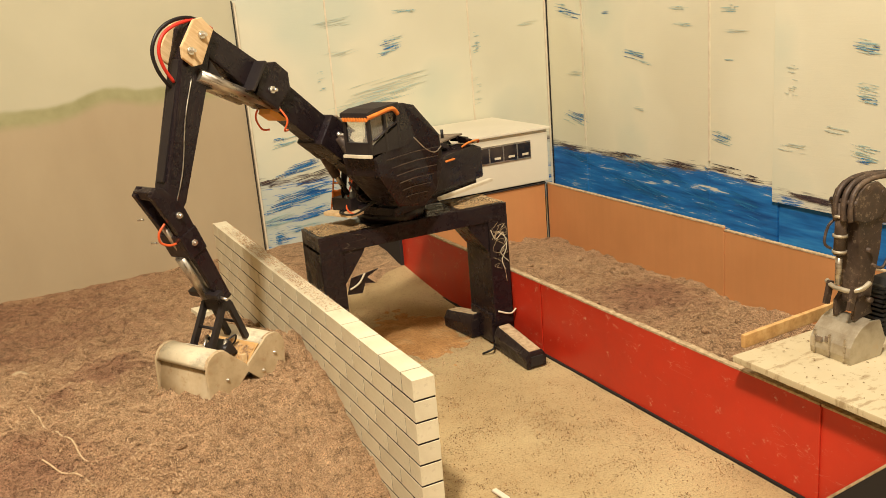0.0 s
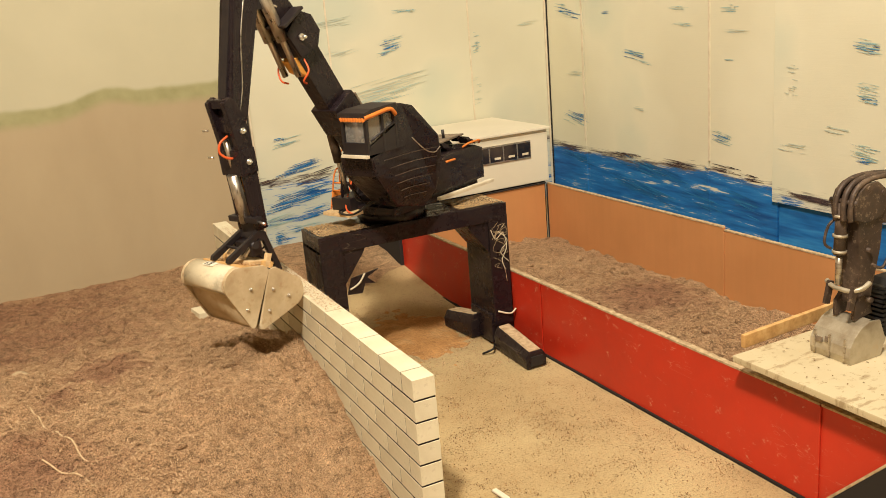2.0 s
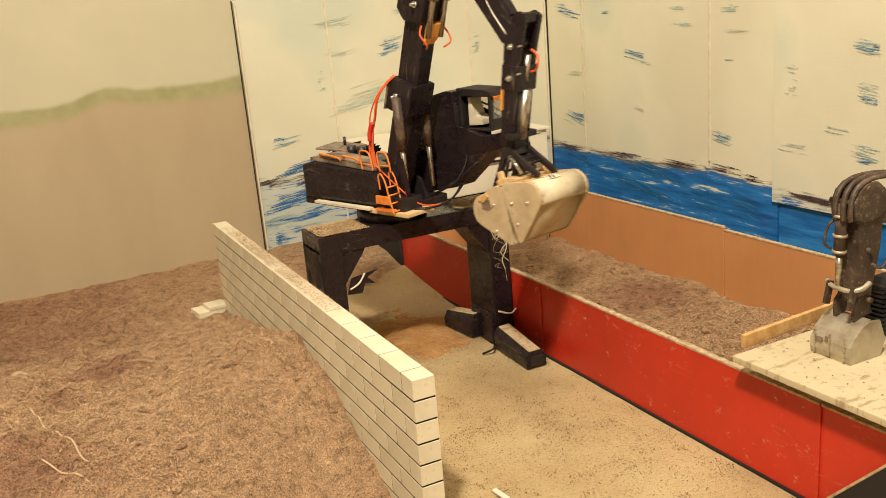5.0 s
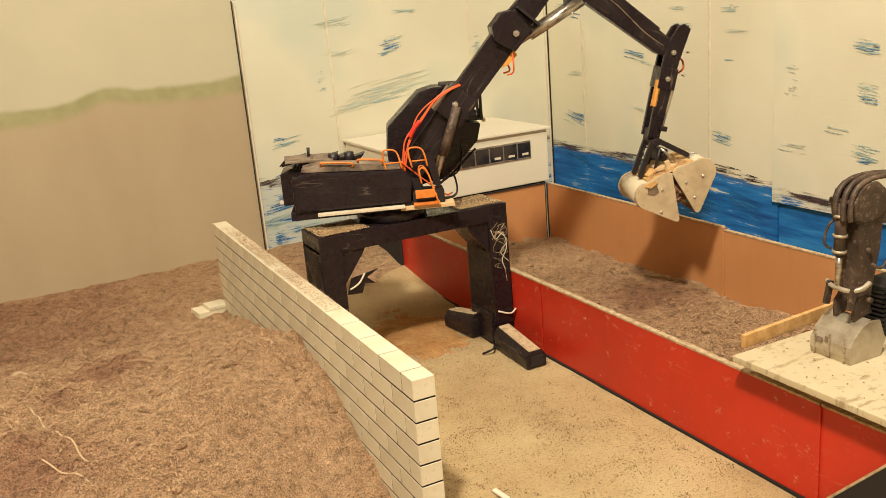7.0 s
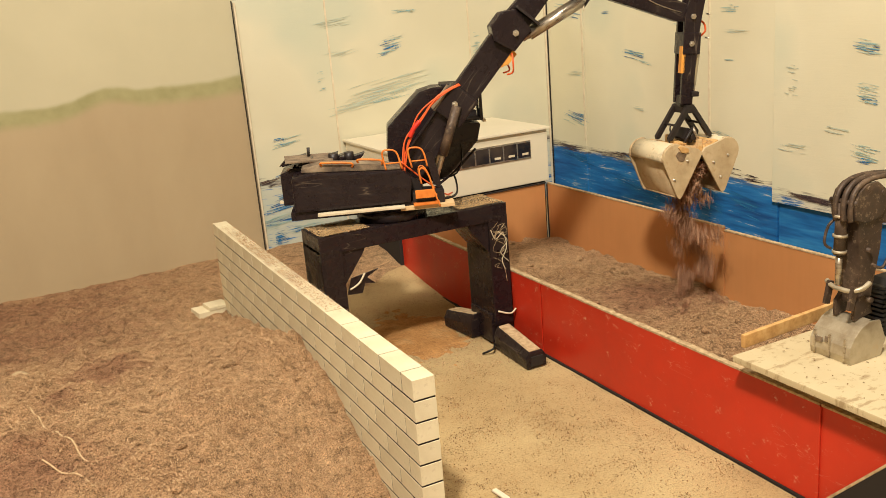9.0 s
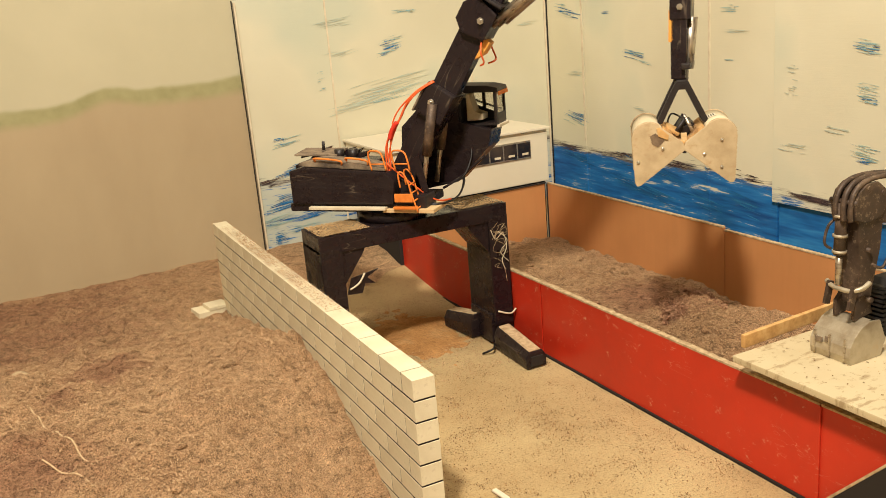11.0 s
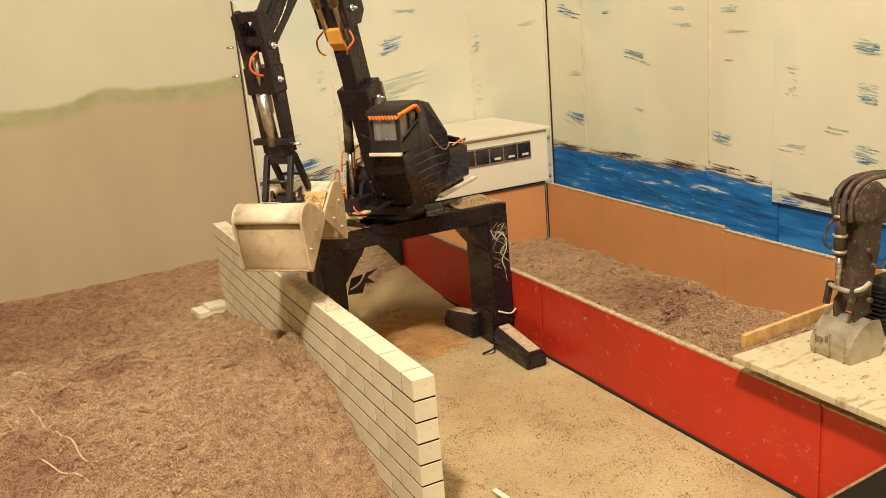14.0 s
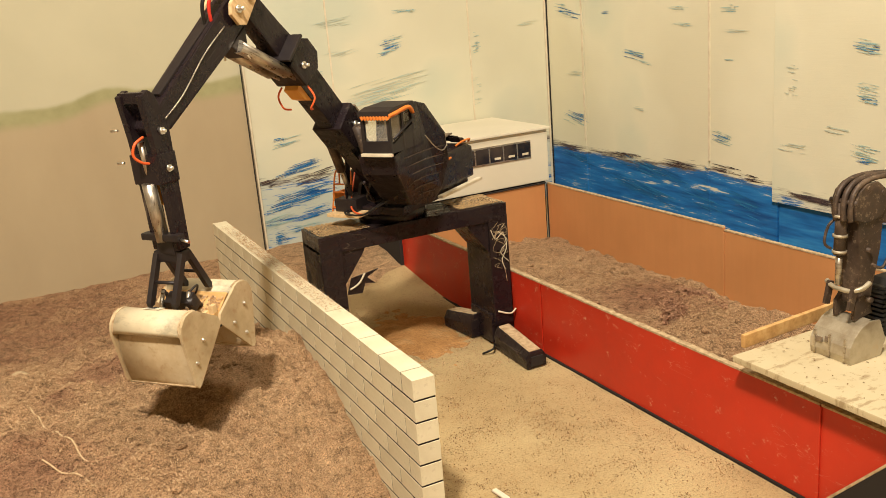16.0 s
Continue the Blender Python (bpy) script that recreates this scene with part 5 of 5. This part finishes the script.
    # upright end posts at the hinge and lumps of caked sand on the plate
    for y in (-HALF + 0.003, HALF - 0.003):
        part("post", prism(B(), f([(0.002, 0.000), (0.007, 0.000), (0.009, 0.011), (0.005, 0.013)]), y - 0.0025, y + 0.0025, 0.0005), "ply", s, "bare plywood post")
    bm = B()
    for _ in range(420):
        x, y = rng.uniform(0.006, 0.034), rng.uniform(-HALF + 0.004, HALF - 0.004)
        c = Vector((side * x, y, 0.0046 - 0.090 * (x - 0.003) + rng.random() * 0.0022))
        a, l, w = rng.uniform(0, math.tau), rng.uniform(0.0010, 0.0026), rng.uniform(0.0008, 0.0016)
        u, v = Vector((math.cos(a), math.sin(a), rng.uniform(-0.5, 0.5))) * l, Vector((-math.sin(a), math.cos(a), 0)) * w
        bm.faces.new([bm.verts.new(c + i * u + j * v) for i, j in ((-0.5, -0.5), (0.5, -0.5), (0.5, 0.5), (-0.5, 0.5))])
    tagged(part("caked_sand", bm, "chip", s, "tan sand lying on the plywood plate"), kind="stuff")
    if side > 0:
        tilt = Euler((0, 0.52, 0)).to_matrix()
        at = lambda dy, up: (PIPE[0] + (PIPE_R + 0.0006 + up) * math.sin(0.52), dy, PIPE[1] + (PIPE_R + 0.0006 + up) * math.cos(0.52))
        part("sticker", box(B(), at(-0.004, 0.0), (0.011, 0.022, 0.0006), tilt), "white", s, "white paper sticker")
        for k in range(3):
            part("sticker_bar", box(B(), (at(-0.006, 0.0005)[0] + (k - 1) * 0.0028, -0.006, at(0, 0.0005)[2] - (k - 1) * 0.0016), (0.0012, 0.013, 0.0004), tilt), "dark", s)
    else:
        part("scrap", box(B(), (-0.028, -0.014, 0.0058), (0.018, 0.026, 0.004), Euler((0.1, -0.3, 0.2)).to_matrix(), 0.001), "ply", s, "splintered wooden scrap")
    return s


shell_out, shell_in = make_shell(1), make_shell(-1)


def make_strut(y):
    bm = prism(B(), [(-0.003, -0.004), (0.055, -0.0042), (0.059, 0.0), (0.055, 0.0042), (-0.003, 0.004)], y - 0.0032, y + 0.0032, 0.001)
    return part("grab_strut", bm, "black", crane)


struts = [(sd, make_strut(y)) for sd in (1, -1) for y in (-0.017, 0.017)]
cross = [(sd, part("strut_brace", rod(B(), (0.030, -0.017, 0), (0.030, 0.017, 0), 0.002, seg=8), "black", crane)) for sd in (1, -1)]


def tube(name, length, radius, material, label=""):
    return part(name, rod(B(), (0, 0, 0), (length, 0, 0), radius), material, crane, label)


lift = [(y, tube("lift_barrel", 0.080, 0.0075, "toy"), tube("lift_rod", 0.085, 0.004, "steel")) for y in (-0.0285, 0.0285)]
pull = [(y, tube("stick_barrel", 0.095, 0.0085, "steel", "brushed steel cylinder tube"), tube("stick_rod", 0.11, 0.0045, "steel")) for y in (-0.013, 0.013)]


# ---- white block wall ----
def block_wall():
    t = empty("block_wall", pose(0, 0, 0), "free-standing wall of cream blocks with dark joints, sand on top", "model wall")
    L, W, H = 0.911, 0.026, 0.025
    part("core", box(B(), (W / 2, L / 2, 0.099), (W - 0.0009, L - 0.0036, 0.1982)), "joint", t, "dark joint filling")
    kinds = {}
    rng = random.Random(2)

    def piece(y0, y1, z0, z1):
        key = round(y1 - y0, 4)
        if key not in kinds:
            bm = box(B(), (0, 0, 0), (W, y1 - y0 - 0.0018, H - 0.0024), None, 0.0003)
            me = bpy.data.meshes.new("block")
            bm.to_mesh(me)
            bm.free()
            me.materials.append(M["block"])
            kinds[key] = me
        ob = new("block", kinds[key])
        ob.parent = t
        ob.location = (W / 2 + rng.uniform(-0.0001, 0.0001), (y0 + y1) / 2, (z0 + z1) / 2)

    for c in range(8):
        z1 = 0.2 - c * H
        y = 0.0
        first = 0.030 if c % 2 == 0 else 0.060
        while y < L - 1e-6:
            w = min(first, L - y)
            if L - y - w < 0.012:
                w = L - y
            piece(y, y + w, z1 - H, z1)
            y += w
            first = 0.060
    bm = B()
    rng2 = random.Random(12)
    for _ in range(3600):
        y = rng2.betavariate(1.6, 1.6) * 0.62 + 0.24
        dens = 0.35 + 0.65 * max(0.0, noise.noise(Vector((y * 11, 3.3, 0))) + 0.35)
        if rng2.random() > dens:
            continue
        x = rng2.uniform(0.002, 0.0245)
        a, l, w = rng2.uniform(0, math.tau), rng2.uniform(0.0010, 0.0024), rng2.uniform(0.0008, 0.0015)
        u, v = Vector((math.cos(a), math.sin(a), rng2.uniform(-0.5, 0.5))) * l, Vector((-math.sin(a), math.cos(a), 0)) * w
        c = Vector((x, y, 0.2010 + rng2.random() * 0.002))
        bm.faces.new([bm.verts.new(c + i * u + j * v) for i, j in ((-0.5, -0.5), (0.5, -0.5), (0.5, 0.5), (-0.5, 0.5))])
    tagged(part("spilled_sand", bm, "chip", t, "brown sand spilled along the wall top"), kind="stuff")
    return t


def fallen_block():
    t = empty("fallen_block", pose(-0.030, 0.918, 0.024, 4, 3, 12), "pale flat block piece lying on the sand", "model block")
    part("slab", box(B(), (0, 0, 0), (0.060, 0.040, 0.016), None, 0.0015), "block", t)
    part("slab", box(B(), (0.012, -0.004, 0.012), (0.040, 0.034, 0.007), None, 0.001), "block", t)
    return t


block_wall()
fallen_block()
tagged(part("paper_scrap", prism(B(), [(-0.008, 0.0), (0.0, 0.0), (0.008, 0.002), (0.004, 0.004), (-0.006, 0.003)], -0.006, 0.006, 0.0004), "white"), "small torn white scrap on the yard floor", "scrap").matrix_basis = pose(0.055, -0.013, 0.002, 0, 0, 30)


# ---- carried and falling sand ----
def make_clump(seed):
    rng = random.Random(seed)
    bm = B()
    for _ in range(230):
        p = Vector((rng.triangular(-0.015, 0.015), rng.triangular(-0.022, 0.022), rng.triangular(-0.014, 0.014)))
        r = rng.uniform(0.0014, 0.0034)
        q4 = [bm.verts.new(p + Vector((rng.uniform(-r, r), rng.uniform(-r, r), rng.uniform(-r, r)))) for _ in range(4)]
        for k in ((0, 1, 2), (0, 2, 3), (0, 3, 1), (1, 3, 2)):
            bm.faces.new([q4[i] for i in k])
    return tagged(part("sand_clump", bm, "damp_sand"), "loose brown sand carried and dropped by the grab", "sand", "dropped sand", "stuff")


clumps = [make_clump(40 + k) for k in range(150)]

# ---- movement: angles in degrees by time ----
SLEW = [(0, 207.2), (0.5, 206.5), (1, 206.2), (1.5, 205.9), (2, 206.1), (2.5, 205.6), (3, 205.5), (3.5, 221.8), (4, 242.1), (4.2, 250.6), (5.1, 294.5), (5.7, 320.5), (6.3, 335.5), (6.5, 337.1), (7, 338.4), (7.5, 339), (8, 338.3), (8.5, 338.1), (9, 338.2), (9.2, 337.4), (10.2, 328), (11.3, 305.5), (11.5, 302.3), (12, 283.8), (12.5, 269.4), (13, 248.3), (13.5, 231.9), (14, 218.8), (14.5, 216.9), (15, 216.4), (15.5, 215.5), (16, 215.3)]
LIFT = [(0, 38.3), (0.5, 39.8), (1, 49.7), (1.5, 53.1), (2, 57), (2.5, 66.9), (3, 74.1), (3.5, 72.9), (4, 72.8), (4.2, 72.8), (5.1, 70.5), (5.7, 66), (6.3, 57.8), (6.5, 52.1), (7, 48.6), (7.5, 47.9), (8, 47.7), (8.5, 48), (9, 48.8), (9.2, 49.5), (10.2, 52), (11.3, 59.3), (11.5, 61.5), (12, 68.2), (12.5, 74.2), (13, 72.6), (13.5, 72.7), (14, 72.7), (14.5, 72), (15, 67.5), (15.5, 53.9), (16, 45.9)]
REACH = [(0, -69.9), (0.5, -74.6), (1, -68.5), (1.5, -76.4), (2, -76.5), (2.5, -67.4), (3, -61.5), (3.5, -60.4), (4, -60.7), (4.2, -60.4), (5.1, -55), (5.7, -51), (6.3, -48.1), (6.5, -48.7), (7, -40.6), (7.5, -29.5), (8, -25.3), (8.5, -25.4), (9, -24.4), (9.2, -24.3), (10.2, -19.5), (11.3, -15.9), (11.5, -16.4), (12, -17.6), (12.5, -26.4), (13, -31.4), (13.5, -39.8), (14, -45.2), (14.5, -38.6), (15, -32.8), (15.5, -38.4), (16, -37.2)]
HANG = [(0, -112.1), (0.5, -108.3), (1, -92.9), (1.5, -103), (2, -94.6), (2.5, -96.6), (3, -103.6), (3.5, -101.9), (4, -97.1), (4.2, -97), (5.1, -98), (5.7, -99.5), (6.3, -100.3), (6.5, -97), (7, -103.9), (7.5, -100.9), (8, -99.3), (8.5, -91.6), (9, -94.3), (9.2, -97.1), (10.2, -94), (11.3, -90.5), (11.5, -90.9), (12, -95.3), (12.5, -97), (13, -94.2), (13.5, -96), (14, -96.2), (14.5, -93.5), (15, -98.1), (15.5, -87.7), (16, -92)]
OPEN = [(0, 50), (0.5, 47), (0.75, 22), (1, 1.5), (1.3, 0.5), (2, 0), (4.2, 0), (5.5, 2), (6.3, 5), (6.5, 6.5), (7.5, 10), (8, 14), (8.5, 20), (9, 28), (9.2, 31), (10.2, 44), (11.3, 50), (12, 48.3), (12.5, 46.5), (14.5, 47), (15.5, 45), (16, 42.5)]
LEAN = [(0, 5), (0.5, 8), (1, 24), (1.5, 23.5), (2, 22.4), (3, 17.4), (4.2, 17.2), (6.3, 19.6), (6.5, 20), (7.5, 17), (8.5, 5), (9, -0.8), (11.3, 0.2), (12, -1.4), (12.5, -3.5), (14.5, -5), (15.5, -2), (16, -2.4)]

YAW = [(0, 2.5), (1, -5.5), (2, -4), (3, -8), (3.5, -12.5), (4.2, -12), (5.0, -5), (5.7, -2), (6.3, -0.5), (7.5, 1), (8.3, 9), (9, 16.5), (10.2, 14.5), (11.3, 10.5), (12, 13.2), (12.5, 11.2), (14.5, 7.2), (15.5, 4), (16, 7)]


def glide(t, table):
    """Smooth course through the table without overshoot."""
    T, V = zip(*table)
    if t <= T[0]:
        return V[0]
    if t >= T[-1]:
        return V[-1]
    i = max(k for k in range(len(T)) if T[k] <= t)
    i = min(i, len(T) - 2)

    def slope(k):
        if k == 0 or k == len(T) - 1:
            return 0.0
        a = (V[k] - V[k - 1]) / (T[k] - T[k - 1])
        b = (V[k + 1] - V[k]) / (T[k + 1] - T[k])
        return 0.0 if a * b <= 0 else 2 * a * b / (a + b)

    h = T[i + 1] - T[i]
    s = (t - T[i]) / h
    return ((2 * s ** 3 - 3 * s ** 2 + 1) * V[i] + (s ** 3 - 2 * s ** 2 + s) * h * slope(i) + (-2 * s ** 3 + 3 * s ** 2) * V[i + 1] + (s ** 3 - s ** 2) * h * slope(i + 1))


def aim(p, q2, y):
    """Pose at (x, z) p whose x axis points to (x, z) q2, in the boom's plane."""
    return pose(p[0], y, p[1], 0, -math.degrees(math.atan2(q2[1] - p[1], q2[0] - p[0])), 0)


def state(t):
    turn = pose(0, 0, 0, 0, 0, glide(t, SLEW))
    b, a, c = (radians(glide(t, T)) for T in (LIFT, REACH, HANG))
    tip = (FOOT_R + BOOM * math.cos(b), FOOT_Z + BOOM * math.sin(b))
    joint = (tip[0] + STICK * math.cos(a), tip[1] + STICK * math.sin(a))
    pivot = (joint[0] + LOWER * math.cos(c), joint[1] + LOWER * math.sin(c))

    def on(o, ang, u, v):
        return (o[0] + u * math.cos(ang) - v * math.sin(ang), o[1] + u * math.sin(ang) + v * math.cos(ang))

    opening, lean = glide(t, OPEN), glide(t, LEAN)
    hinge_drop = 0.0502 + 0.0410 * min(1.0, opening / 45.0)
    yoke = turn @ pose(pivot[0], 0, pivot[1], 0, -lean, glide(t, YAW))
    out = {"house": turn, "boom": turn @ pose(FOOT_R, 0, FOOT_Z, 0, -math.degrees(b), 0), "stick": turn @ pose(tip[0], 0, tip[1], 0, -math.degrees(a), 0), "lower": turn @ pose(joint[0], 0, joint[1], 0, -math.degrees(c), 0), "yoke": yoke, "carrier": yoke @ pose(0, 0, -hinge_drop), "out": yoke @ pose(0, 0, -hinge_drop, 0, -opening, 0), "in": yoke @ pose(0, 0, -hinge_drop, 0, opening, 0)}
    o = radians(opening)
    for sd in (1, -1):
        x, z = 0.046 * math.cos(o) + 0.001 * math.sin(o), 0.046 * math.sin(o) - 0.001 * math.cos(o)
        out["strut", sd] = yoke @ aim((sd * 0.006, -0.006), (sd * x, z - hinge_drop), 0)
    la, lb = (0.070, 0.296), on((FOOT_R, FOOT_Z), b, 0.147, 0.010)
    out["lift_a"], out["lift_b"] = turn @ aim(lb, la, 0), turn @ aim(la, lb, 0)
    pa, pb = on((FOOT_R, FOOT_Z), b, 0.300, -0.018), on(tip, a, 0.046, -0.036)
    out["pull_a"], out["pull_b"] = turn @ aim(pa, pb, 0), turn @ aim(pb, pa, 0)
    return out


def motions():
    times = [round(0.1 * k, 1) for k in range(161)]
    states = [state(t) for t in times]

    def drive(ob, key, shift=Matrix()):
        walk(ob, [(t, s[key] @ shift) for t, s in zip(times, states)])

    for ob, key in ((house, "house"), (boom, "boom"), (stick, "stick"), (lower, "lower"), (grab_yoke, "yoke"), (carrier, "carrier"), (shell_out, "out"), (shell_in, "in")):
        drive(ob, key)
    for sd, ob in struts + cross:
        drive(ob, ("strut", sd))
    for y, barrel, rd in lift:
        drive(barrel, "lift_a", Matrix.Translation((0, y, 0)))
        drive(rd, "lift_b", Matrix.Translation((0, y, 0)))
    for y, barrel, rd in pull:
        drive(barrel, "pull_a", Matrix.Translation((0, y, 0)))
        drive(rd, "pull_b", Matrix.Translation((0, y, 0)))
    # sand: lies in the heap, rides in the closed grab, then drops into the bin
    base = Matrix.Translation((CX, CY, 0))
    rng = random.Random(7)
    n = len(clumps)
    for k, ob in enumerate(clumps):
        u = (k + 0.5) / n
        seat = Vector((rng.uniform(-0.013, 0.013), rng.uniform(-0.021, 0.021), -0.043 + 0.022 * u))
        go = 8.45 + 1.20 * u + rng.uniform(-0.05, 0.05)
        spin = rng.uniform(-80, 80)
        side = (rng.uniform(-0.042, 0.042), rng.uniform(-0.042, 0.042))
        bed = (base @ state(0.0)["carrier"] @ Matrix.Translation(seat)).translation
        bed.z = min(bed.z, heap_height(bed.x, bed.y) - 0.045)
        drop = (base @ state(go)["carrier"] @ Matrix.Translation(seat)).translation
        floor = bin_height(drop.x, drop.y) - 0.018
        rows = []
        for t, s in zip(times, states):
            if t <= go:
                k = min(1.0, max(0.0, (t - 0.5) / 0.5))
                p = bed.lerp((base @ s["carrier"] @ Matrix.Translation(seat)).translation, k)
                rows.append((t, pose(*p)))
            else:
                z = max(drop.z - 0.5 * 2.8 * (t - go) ** 2, floor)
                k = min(1.0, (t - go) / 0.3)
                rows.append((t, pose(drop.x + side[0] * k, drop.y + side[1] * k, z, spin * k, 0, 0)))
        walk(ob, rows)


motions()
